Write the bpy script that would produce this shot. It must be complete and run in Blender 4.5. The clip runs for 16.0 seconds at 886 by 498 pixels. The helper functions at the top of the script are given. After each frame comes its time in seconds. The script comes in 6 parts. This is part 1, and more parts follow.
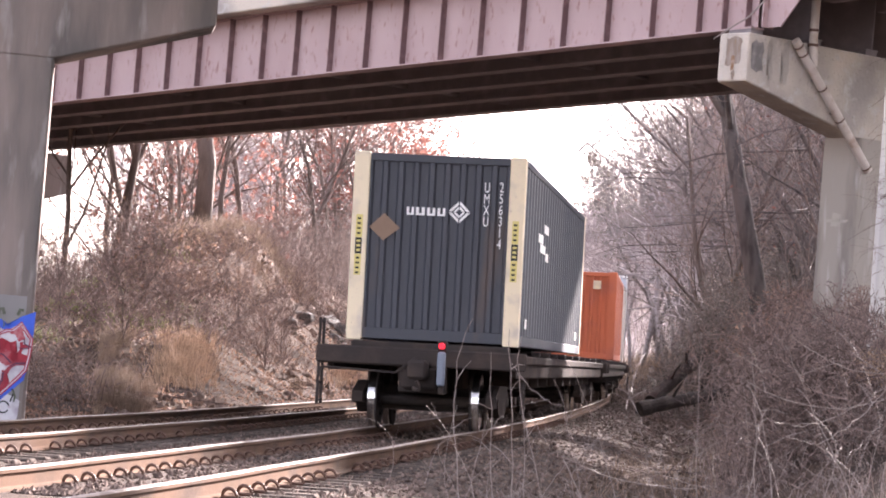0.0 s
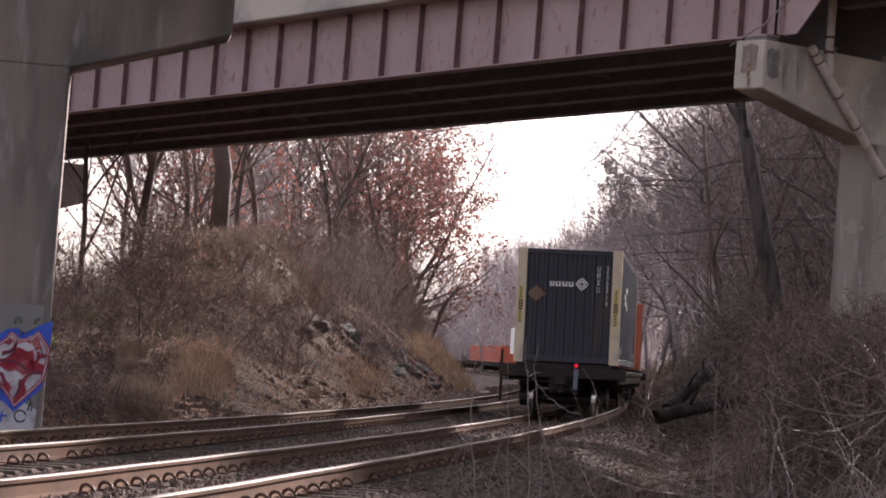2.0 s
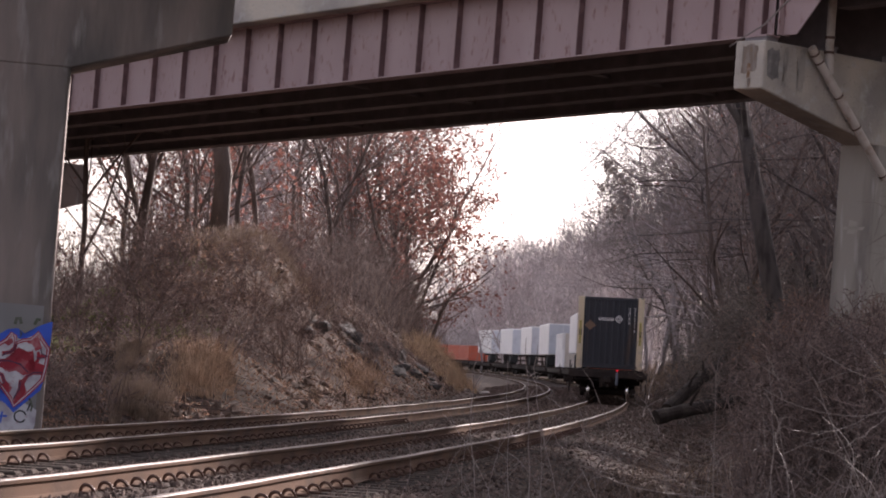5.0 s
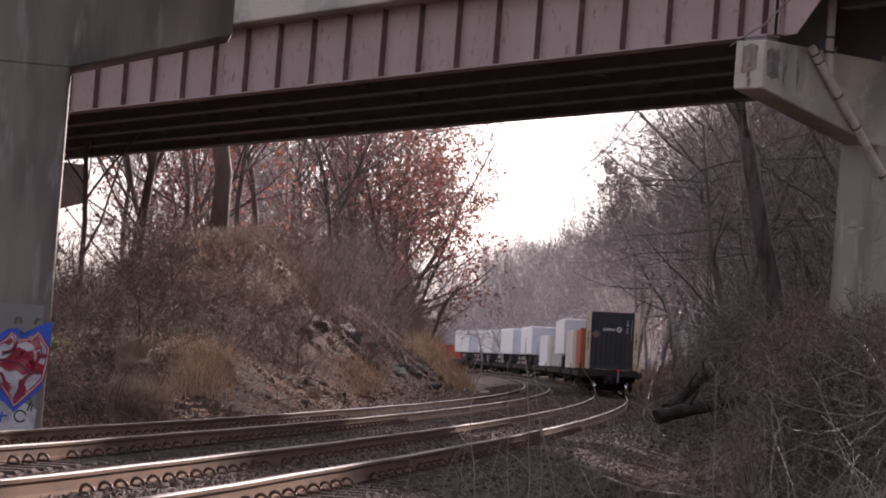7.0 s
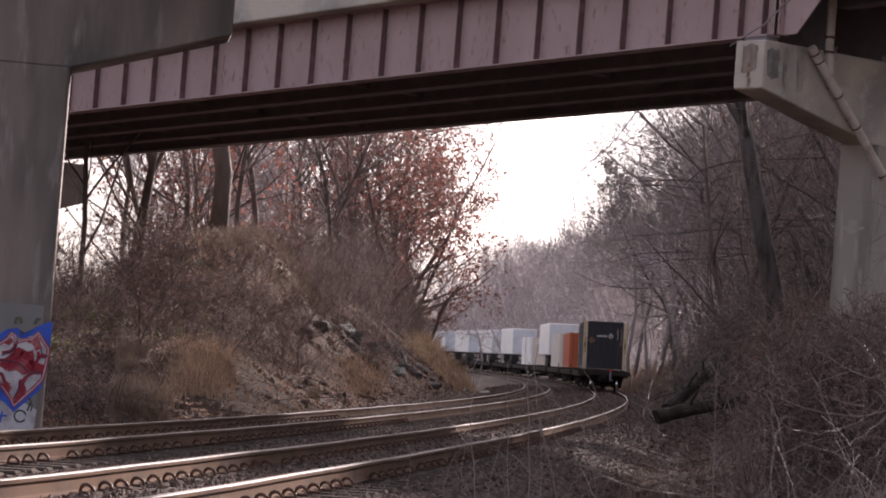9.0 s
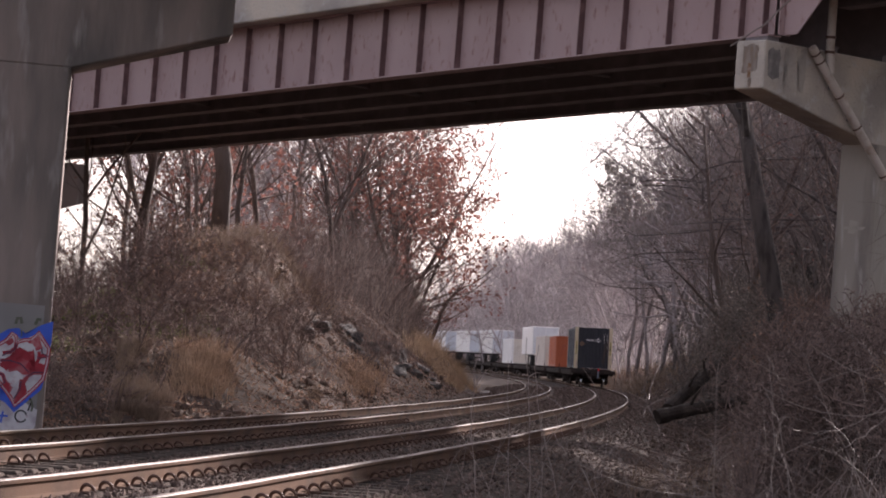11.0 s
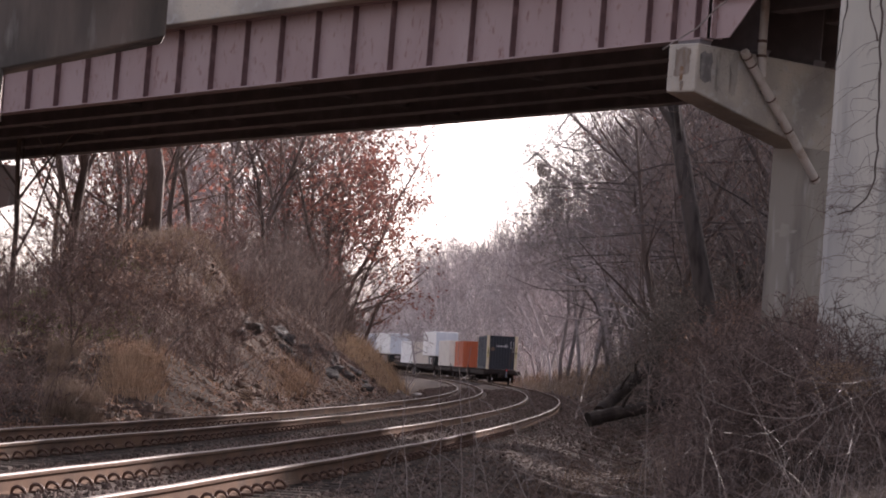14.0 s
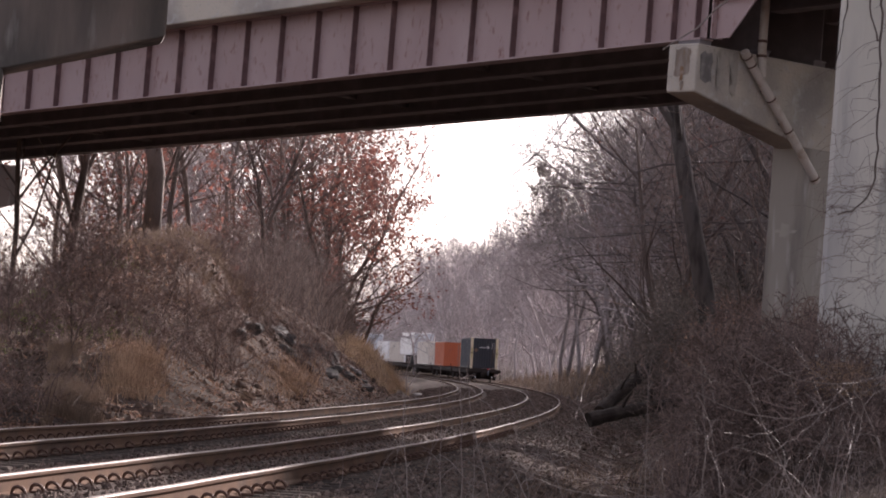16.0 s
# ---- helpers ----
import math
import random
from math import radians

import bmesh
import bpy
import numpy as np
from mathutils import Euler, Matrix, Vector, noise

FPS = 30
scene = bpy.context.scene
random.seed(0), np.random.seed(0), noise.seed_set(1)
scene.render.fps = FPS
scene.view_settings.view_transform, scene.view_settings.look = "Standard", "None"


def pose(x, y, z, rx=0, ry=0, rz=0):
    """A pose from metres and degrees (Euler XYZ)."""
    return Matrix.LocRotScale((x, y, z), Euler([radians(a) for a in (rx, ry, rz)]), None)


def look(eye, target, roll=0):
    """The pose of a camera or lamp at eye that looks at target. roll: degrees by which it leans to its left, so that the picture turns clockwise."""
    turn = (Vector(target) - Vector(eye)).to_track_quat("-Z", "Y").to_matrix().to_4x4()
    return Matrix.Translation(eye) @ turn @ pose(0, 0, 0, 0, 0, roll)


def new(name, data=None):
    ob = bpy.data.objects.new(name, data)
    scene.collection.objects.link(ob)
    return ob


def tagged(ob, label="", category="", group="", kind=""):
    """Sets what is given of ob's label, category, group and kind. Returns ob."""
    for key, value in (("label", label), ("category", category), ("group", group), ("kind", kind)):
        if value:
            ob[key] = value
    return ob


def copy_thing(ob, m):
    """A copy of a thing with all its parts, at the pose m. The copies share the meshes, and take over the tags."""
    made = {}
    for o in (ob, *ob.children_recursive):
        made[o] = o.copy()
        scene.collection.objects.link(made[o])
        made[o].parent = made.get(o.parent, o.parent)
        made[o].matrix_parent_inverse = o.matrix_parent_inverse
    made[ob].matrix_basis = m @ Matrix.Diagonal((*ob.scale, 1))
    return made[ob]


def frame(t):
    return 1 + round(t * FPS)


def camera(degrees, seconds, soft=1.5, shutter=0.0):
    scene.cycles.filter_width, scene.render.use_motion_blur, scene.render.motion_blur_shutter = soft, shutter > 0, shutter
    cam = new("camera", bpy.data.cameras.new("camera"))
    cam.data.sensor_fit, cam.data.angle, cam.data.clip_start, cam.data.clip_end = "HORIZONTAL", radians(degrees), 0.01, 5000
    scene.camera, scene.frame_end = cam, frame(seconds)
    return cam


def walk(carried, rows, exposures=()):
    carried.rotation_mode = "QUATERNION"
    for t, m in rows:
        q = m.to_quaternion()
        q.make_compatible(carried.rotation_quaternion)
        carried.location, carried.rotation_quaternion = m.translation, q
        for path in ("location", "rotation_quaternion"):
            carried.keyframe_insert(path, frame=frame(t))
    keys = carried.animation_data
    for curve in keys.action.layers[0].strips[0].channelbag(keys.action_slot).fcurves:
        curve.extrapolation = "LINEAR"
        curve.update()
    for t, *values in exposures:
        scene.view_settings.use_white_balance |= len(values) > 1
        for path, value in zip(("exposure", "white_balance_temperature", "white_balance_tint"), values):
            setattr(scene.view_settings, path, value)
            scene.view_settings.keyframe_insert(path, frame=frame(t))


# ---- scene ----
# ---------- camera: a still tripod that settles at the start and pans a little to the right near 12 s
EYE = Vector((0.0, 0.0, 1.176))
GAIN0, TINT = 1.58, 23
FOCAL, TILT, LEAN = 4966.8, radians(2.211), 4.467
cam = camera(2 * math.degrees(math.atan(784 / FOCAL)), 16.0, soft=1.9)


def aim(dx, dy, lean=0.0):
    """The pose in which the picture has slid by (dx, dy) from the main pose."""
    c, s = math.cos(radians(LEAN)), math.sin(radians(LEAN))
    x, y = -dx, -dy
    a, b = c * x + s * y, -s * x + c * y
    u = -b / FOCAL
    way = Vector((a / FOCAL, math.cos(TILT) - u * math.sin(TILT), math.sin(TILT) + u * math.cos(TILT)))
    return look(EYE, EYE + way * 50, LEAN + lean)


walk(cam, [
    (0.0, aim(-29, -14.5, 0.14)), (0.5, aim(-12, -13, 0.08)), (1.0, aim(-6, -6.5)), (1.5, aim(0, -1.5)),
    (2.0, aim(0, 0)), (2.5, aim(0, 0.5)), (4.0, aim(0, 0.8)), (6.5, aim(0, 0)), (9.0, aim(0, 0)), (11.5, aim(1.3, 0.2)),
    (11.8, aim(-3.5, -1)), (12.0, aim(-14.5, -4.5)), (12.1, aim(-18, -4.5)), (12.2, aim(-63, -5.5)), (12.3, aim(-131, -8.5)), (12.5, aim(-134, -9)), (13.0, aim(-122.5, 1)),
    (13.5, aim(-118.5, 4.2, 0.08)), (14.5, aim(-118.5, 4.2, 0.08)), (16.0, aim(-118.3, 4.4, 0.08))],
    exposures=[(t, GAIN0 + g, 6500, TINT) for t, g in ((0.0, 1.72), (0.5, 1.5), (1.0, 1.0), (1.5, 0.5), (2.0, 0.17), (3.0, 0.0), (16.0, 0.0))])

# ---------- light: a bright hazy winter sky with the low sun ahead to the right, beyond the bridge
SUN_AZ, SUN_EL = radians(32), radians(24.5)
world = bpy.data.worlds.new("sky")
scene.world = world
world.use_nodes = True
wn, wl = world.node_tree.nodes, world.node_tree.links
wn.clear()
sky = wn.new("ShaderNodeTexSky")
sky.sky_type, sky.sun_disc = "NISHITA", False
sky.sun_elevation, sky.sun_rotation = SUN_EL, SUN_AZ
sky.air_density, sky.dust_density, sky.ozone_density = 1.0, 3.0, 1.5
bg = wn.new("ShaderNodeBackground")
bg.inputs[1].default_value = 0.095
wo = wn.new("ShaderNodeOutputWorld")
haze = wn.new("ShaderNodeHueSaturation")   # thin cloud takes most of the blue away
haze.inputs["Saturation"].default_value = 0.38
wl.new(sky.outputs[0], haze.inputs["Color"])
wl.new(haze.outputs[0], bg.inputs[0])
wl.new(bg.outputs[0], wo.inputs[0])
lamp = bpy.data.lights.new("sun", "SUN")
lamp.energy, lamp.angle, lamp.color = 4.4, radians(2.5), (1.0, 0.94, 0.86)
sun = new("sun", lamp)
sun_way = Vector((math.sin(SUN_AZ) * math.cos(SUN_EL), math.cos(SUN_AZ) * math.cos(SUN_EL), math.sin(SUN_EL)))
sun.matrix_world = look(sun_way * 60, (0, 0, 0))


# ---------- materials
def mat(name, base, rough=0.8, metal=0.0, spots=(), bump=0.0, bump_scale=20.0, vary=0.0, islands=False, spec=0.3, stretch=(1, 1, 1)):
    """A surface with colour varied at several scales. spots: (scale, colour, from, to, detail) masks of a second colour."""
    m = bpy.data.materials.new(name)
    m.use_nodes = True
    nt = m.node_tree
    N, L = nt.nodes, nt.links
    b = N["Principled BSDF"]
    b.inputs["Roughness"].default_value, b.inputs["Metallic"].default_value = rough, metal
    b.inputs["Specular IOR Level"].default_value = spec
    tc = N.new("ShaderNodeTexCoord")
    mp = N.new("ShaderNodeMapping")
    mp.inputs["Scale"].default_value = stretch
    L.new(tc.outputs["Object"], mp.inputs[0])
    rgb = N.new("ShaderNodeRGB")
    rgb.outputs[0].default_value = (*base, 1)
    out = rgb.outputs[0]
    for i, (scale, colour, lo, hi, detail) in enumerate(spots):
        nz = N.new("ShaderNodeTexNoise")
        nz.inputs["Scale"].default_value, nz.inputs["Detail"].default_value = scale, detail
        L.new(mp.outputs[0], nz.inputs["Vector"])
        rp = N.new("ShaderNodeMapRange")
        rp.inputs[1].default_value, rp.inputs[2].default_value = lo, hi
        L.new(nz.outputs[0], rp.inputs[0])
        mx = N.new("ShaderNodeMix")
        mx.data_type = "RGBA"
        L.new(rp.outputs[0], mx.inputs[0])
        L.new(out, mx.inputs[6])
        mx.inputs[7].default_value = (*colour, 1)
        out = mx.outputs[2]
    if vary:
        if islands:
            src = N.new("ShaderNodeNewGeometry").outputs["Random Per Island"]
        else:
            src = N.new("ShaderNodeObjectInfo").outputs["Random"]
        hs = N.new("ShaderNodeHueSaturation")
        rp = N.new("ShaderNodeMapRange")
        rp.inputs[3].default_value, rp.inputs[4].default_value = 1 - vary, 1 + vary
        L.new(src, rp.inputs[0])
        L.new(rp.outputs[0], hs.inputs["Value"])
        L.new(out, hs.inputs["Color"])
        out = hs.outputs[0]
    L.new(out, b.inputs["Base Color"])
    if bump:
        nz = N.new("ShaderNodeTexNoise")
        nz.inputs["Scale"].default_value, nz.inputs["Detail"].default_value = bump_scale, 6
        L.new(mp.outputs[0], nz.inputs["Vector"])
        bp = N.new("ShaderNodeBump")
        bp.inputs["Strength"].default_value, bp.inputs["Distance"].default_value = bump, 0.05
        L.new(nz.outputs[0], bp.inputs["Height"])
        L.new(bp.outputs[0], b.inputs["Normal"])
    return m


def leafy(name, base, vary=0.4):
    """Thin leaves and straw: light comes through them as well."""
    m = mat(name, base, 0.75, vary=vary, islands=True, spec=0.25)
    nt = m.node_tree
    b = nt.nodes["Principled BSDF"]
    tr = nt.nodes.new("ShaderNodeBsdfTranslucent")
    src = b.inputs["Base Color"].links[0].from_socket
    nt.links.new(src, tr.inputs[0])
    mx = nt.nodes.new("ShaderNodeMixShader")
    mx.inputs[0].default_value = 0.4
    nt.links.new(b.outputs[0], mx.inputs[1])
    nt.links.new(tr.outputs[0], mx.inputs[2])
    nt.links.new(mx.outputs[0], nt.nodes["Material Output"].inputs[0])
    return m


M_soil = mat("leaf_litter_soil", (0.06, 0.042, 0.034), 0.95, spots=[(0.35, (0.078, 0.053, 0.04), 0.42, 0.62, 6), (0.9, (0.04, 0.03, 0.025), 0.5, 0.64, 6), (5.0, (0.045, 0.032, 0.026), 0.45, 0.65, 8), (28.0, (0.14, 0.095, 0.07), 0.58, 0.7, 6)], bump=1.0, bump_scale=9, spec=0.05)
M_ballast = mat("ballast_bed", (0.095, 0.069, 0.057), 0.95, spots=[(14.0, (0.042, 0.036, 0.033), 0.45, 0.6, 8), (2.0, (0.1, 0.075, 0.065), 0.5, 0.7, 4)], bump=1.0, bump_scale=22, spec=0.05)
M_dirt = mat("bare_sandy_dirt", (0.055, 0.039, 0.031), 0.95, spots=[(1.1, (0.036, 0.028, 0.024), 0.45, 0.66, 6), (9.0, (0.085, 0.067, 0.056), 0.55, 0.7, 6)], bump=0.8, bump_scale=12, spec=0.05)
M_rock = mat("dark_bank_rock", (0.075, 0.066, 0.06), 0.85, spots=[(3.0, (0.04, 0.035, 0.033), 0.45, 0.65, 6), (11.0, (0.13, 0.115, 0.105), 0.58, 0.72, 6)], bump=0.9, bump_scale=9, spec=0.2)
M_stone = mat("crushed_stone", (0.125, 0.091, 0.076), 0.95, vary=0.55, islands=True, spec=0.1)
M_rail = mat("rusty_rail", (0.118, 0.074, 0.053), 0.95, 0.0, spots=[(1.2, (0.08, 0.056, 0.046), 0.42, 0.65, 6), (30, (0.12, 0.082, 0.06), 0.55, 0.7, 4)], bump=0.2, bump_scale=40, spec=0.03)
M_shine = mat("polished_rail_head", (0.27, 0.22, 0.19), 0.6, 0.0, spots=[(0.25, (0.15, 0.115, 0.095), 0.42, 0.62, 4), (6, (0.32, 0.27, 0.24), 0.5, 0.7, 5)], spec=0.12)
M_tie = mat("weathered_tie", (0.085, 0.068, 0.058), 0.95, spots=[(6, (0.05, 0.038, 0.032), 0.45, 0.65, 6)], bump=0.5, bump_scale=30, vary=0.3, spec=0.05)
M_clip = mat("rusty_clip", (0.11, 0.06, 0.043), 0.6, 0.1, spots=[(20, (0.09, 0.05, 0.035), 0.4, 0.7, 4)], spec=0.4)
M_conc = mat("weathered_concrete", (0.5, 0.435, 0.36), 0.88, spots=[(0.5, (0.3, 0.27, 0.245), 0.45, 0.66, 6), (3.5, (0.46, 0.43, 0.4), 0.55, 0.75, 8), (18, (0.25, 0.23, 0.21), 0.6, 0.75, 6)], bump=0.25, bump_scale=14)
M_concs = mat("streaked_concrete", (0.32, 0.284, 0.246), 0.88, spots=[(1.6, (0.17, 0.15, 0.135), 0.48, 0.68, 6), (4.0, (0.46, 0.42, 0.39), 0.58, 0.75, 8)], bump=0.25, bump_scale=14, stretch=(1, 1, 0.16))
M_stain = mat("dark_patch", (0.17, 0.155, 0.145), 0.85, spots=[(4, (0.32, 0.29, 0.265), 0.45, 0.7, 6)])
M_grime = mat("faint_grime", (0.38, 0.34, 0.295), 0.88, spots=[(5, (0.31, 0.28, 0.245), 0.5, 0.7, 6)])
M_ruststain = mat("rust_streak", (0.22, 0.17, 0.135), 0.9, spots=[(9, (0.32, 0.275, 0.235), 0.4, 0.72, 8), (14, (0.25, 0.15, 0.08), 0.6, 0.75, 3)], stretch=(1, 1, 0.3))
M_drip = mat("orange_rust_drip", (0.22, 0.125, 0.07), 0.9, spots=[(9, (0.33, 0.25, 0.2), 0.45, 0.7, 6)])
M_girder = mat("faded_maroon_paint", (0.35, 0.245, 0.238), 0.6, spots=[(0.7, (0.4, 0.295, 0.288), 0.4, 0.7, 5), (7, (0.22, 0.115, 0.105), 0.58, 0.75, 8)], bump=0.08, bump_scale=8, stretch=(1, 1, 0.5))
# girder stiffeners: the shade of their unlit sides is put into a darker maroon
M_stiff = mat("unlit_side_maroon_paint", (0.13, 0.075, 0.075), 0.7, spots=[(3, (0.2, 0.12, 0.12), 0.5, 0.7, 5)])
# left piers: stained concrete, with the deck's shade mixed into its dark base
M_concd = mat("shade_darkened_stained_concrete", (0.25, 0.198, 0.173), 0.9, spots=[(1.2, (0.11, 0.098, 0.09), 0.42, 0.66, 6), (4.0, (0.33, 0.3, 0.28), 0.58, 0.75, 8)], bump=0.25, bump_scale=14, stretch=(1, 1, 0.2))
M_concp = mat("pale_streaked_concrete", (0.6, 0.55, 0.48), 0.85, spots=[(1.5, (0.42, 0.39, 0.365), 0.48, 0.68, 6), (5.0, (0.36, 0.33, 0.3), 0.62, 0.75, 8)], bump=0.25, bump_scale=14, stretch=(1, 1, 0.15))
M_under = mat("dark_neutral_steel", (0.175, 0.15, 0.152), 0.75, spots=[(2, (0.23, 0.198, 0.2), 0.45, 0.7, 5)], bump=0.1)
M_pipe = mat("galvanised_drain_pipe", (0.52, 0.46, 0.41), 0.6, 0.1, spots=[(3, (0.36, 0.28, 0.22), 0.48, 0.7, 6)], bump=0.1)
M_bark = mat("grey_brown_bark", (0.11, 0.083, 0.072), 0.95, spots=[(4, (0.085, 0.062, 0.052), 0.45, 0.65, 8), (1.2, (0.15, 0.12, 0.103), 0.55, 0.75, 4)], bump=0.8, bump_scale=16, stretch=(1, 1, 0.25), vary=0.3)
M_twig = mat("bare_twig_bark", (0.2, 0.148, 0.13), 0.9, vary=0.35)
M_pale = mat("pale_dry_stem", (0.24, 0.195, 0.175), 0.7, spots=[(8, (0.2, 0.15, 0.13), 0.45, 0.65, 4)])
# twig colour raised towards grey to carry the haze over the woods
M_darktwig = mat("haze_lifted_twig_bark", (0.2, 0.166, 0.158), 0.9, vary=0.4)
M_darkbark = mat("dark_furrowed_bark", (0.1, 0.084, 0.078), 0.95, spots=[(4, (0.045, 0.037, 0.034), 0.45, 0.65, 8)], bump=0.8, bump_scale=16, stretch=(1, 1, 0.25), vary=0.3)
# these two barks carry the haze of the distance in their pale grey colour
M_hazebark = mat("haze_greyed_bark", (0.22, 0.19, 0.186), 0.95, spots=[(4, (0.15, 0.128, 0.124), 0.45, 0.65, 6)], vary=0.3)
M_fartwig = mat("haze_paled_far_bark", (0.36, 0.315, 0.315), 0.9, vary=0.3)
M_brush = mat("brown_brush_stem", (0.15, 0.105, 0.09), 0.9, vary=0.6, islands=True)
M_bankstem = mat("greyish_brush_stem", (0.165, 0.112, 0.096), 0.9, vary=0.55, islands=True)
M_oakleaf = leafy("russet_leaf", (0.19, 0.085, 0.068))
M_litter = leafy("fallen_leaf", (0.175, 0.105, 0.075), 0.75)
M_litter.node_tree.nodes["Principled BSDF"].inputs["Roughness"].default_value = 0.6
M_litter.node_tree.nodes["Principled BSDF"].inputs["Specular IOR Level"].default_value = 0.25
M_clod = mat("brown_earth_clod", (0.1, 0.07, 0.055), 0.95, vary=0.5, islands=True, spec=0.1)
M_gold = leafy("golden_dry_grass", (0.46, 0.335, 0.22), 0.35)
M_straw = leafy("dry_straw_grass", (0.235, 0.165, 0.12), 0.45)
# paler straw: the sunlight on the ledge tufts is put into this colour
M_tan = leafy("sunlit_tan_grass", (0.36, 0.245, 0.165), 0.45)
M_green = leafy("low_green_plant", (0.16, 0.165, 0.055), 0.4)
M_ivy = leafy("dark_ivy_leaf", (0.1, 0.086, 0.076), 0.5)
M_log = mat("dark_fallen_log", (0.032, 0.024, 0.02), 0.95, spots=[(3, (0.065, 0.05, 0.042), 0.5, 0.7, 6)], bump=0.7, stretch=(1, 1, 1))
M_frame = mat("sooty_car_frame", (0.042, 0.035, 0.033), 0.75, 0.1, spots=[(2.5, (0.065, 0.049, 0.042), 0.45, 0.7, 6)], bump=0.15, spec=0.02)
M_tread = mat("bright_wheel_tread", (0.62, 0.6, 0.58), 0.25, 1.0)
M_navy = mat("navy_container_paint", (0.036, 0.038, 0.048), 0.5, spots=[(0.8, (0.046, 0.047, 0.056), 0.45, 0.7, 5), (2.2, (0.085, 0.055, 0.042), 0.58, 0.76, 6)], stretch=(1, 1, 0.18), spec=0.4)
M_navyside = mat("dusty_navy_panel", (0.03, 0.036, 0.05), 0.6, spots=[(0.6, (0.045, 0.05, 0.062), 0.45, 0.7, 5)], stretch=(1, 1, 0.4), spec=0.35)
M_post = mat("cream_post_paint", (0.72, 0.6, 0.42), 0.6, spots=[(2.5, (0.5, 0.42, 0.34), 0.5, 0.72, 6), (14, (0.3, 0.22, 0.17), 0.66, 0.76, 5)])
M_yellow = mat("yellow_warning_sticker", (0.6, 0.49, 0.17), 0.6, spots=[(9, (0.62, 0.52, 0.2), 0.5, 0.7, 4)])
M_black = mat("black_marking", (0.02, 0.02, 0.02), 0.7)
M_white = mat("white_marking", (0.78, 0.76, 0.74), 0.6)
M_placard = mat("brown_plywood_placard", (0.22, 0.145, 0.1), 0.75, spots=[(6, (0.2, 0.13, 0.09), 0.45, 0.7, 5)])
M_orange = mat("orange_container_paint", (0.46, 0.115, 0.05), 0.55, spots=[(1.2, (0.36, 0.1, 0.06), 0.5, 0.72, 6)], spec=0.4)
M_cream = mat("cream_container_paint", (0.68, 0.62, 0.55), 0.55, spots=[(1.2, (0.55, 0.48, 0.42), 0.5, 0.72, 6)])
M_trailer = mat("white_trailer_panel", (0.84, 0.83, 0.82), 0.4, spots=[(0.8, (0.74, 0.73, 0.72), 0.45, 0.7, 5)], spec=0.5)
M_rear = mat("grey_blue_trailer_rear", (0.57, 0.6, 0.65), 0.4, spots=[(1.5, (0.48, 0.51, 0.56), 0.5, 0.7, 5)])
M_red = mat("faded_red_container_paint", (0.5, 0.12, 0.07), 0.55, spots=[(1.2, (0.38, 0.1, 0.07), 0.5, 0.72, 6)])
M_glow = bpy.data.materials.new("red_marker_light")
M_glow.use_nodes = True
_b = M_glow.node_tree.nodes["Principled BSDF"]
_b.inputs["Base Color"].default_value = (0.6, 0.02, 0.04, 1)
_b.inputs["Emission Color"].default_value = (1.0, 0.0, 0.01, 1)
_b.inputs["Emission Strength"].default_value = 0.16
M_grafw = mat("white_spray_paint", (0.5, 0.48, 0.5), 0.7, spots=[(4, (0.34, 0.3, 0.33), 0.46, 0.64, 6), (9, (0.4, 0.28, 0.3), 0.6, 0.7, 4)])
M_grafb = mat("blue_spray_paint", (0.04, 0.1, 0.5), 0.6, spots=[(3, (0.03, 0.06, 0.32), 0.5, 0.7, 6)])
M_grafp = mat("pink_white_spray_paint", (0.5, 0.4, 0.44), 0.7, spots=[(4, (0.36, 0.26, 0.3), 0.5, 0.7, 6)])
M_grafd = mat("dark_plum_spray_paint", (0.07, 0.03, 0.06), 0.7, spots=[(4, (0.12, 0.04, 0.07), 0.5, 0.7, 6)])
M_grafg = mat("murky_green_spray_paint", (0.09, 0.1, 0.07), 0.8, spots=[(4, (0.14, 0.13, 0.11), 0.5, 0.7, 6)])
M_grafr = mat("red_spray_paint", (0.3, 0.02, 0.035), 0.6, spots=[(5, (0.42, 0.16, 0.17), 0.52, 0.68, 6), (2.5, (0.2, 0.015, 0.03), 0.5, 0.7, 4)])


# ---------- mesh tools
def part(name, bm, material, parent=None, label=""):
    me = bpy.data.meshes.new(name)
    if isinstance(bm, tuple):
        me.from_pydata(*bm)
        me.update()
    else:
        bmesh.ops.recalc_face_normals(bm, faces=bm.faces)
        bm.to_mesh(me)
        bm.free()
    for m in (material if isinstance(material, (list, tuple)) else (material,)):
        me.materials.append(m)
    ob = new(name, me)
    ob.parent = parent
    if label:
        ob["label"] = label
    return ob


def share(name, mesh, m, parent=None):
    """One more object on a mesh that is already there."""
    ob = new(name, mesh)
    ob.parent = parent
    ob.matrix_basis = m
    return ob


def empty(name, m=None):
    ob = new(name)
    ob.empty_display_size = 0.3
    if m is not None:
        ob.matrix_basis = m
    return ob


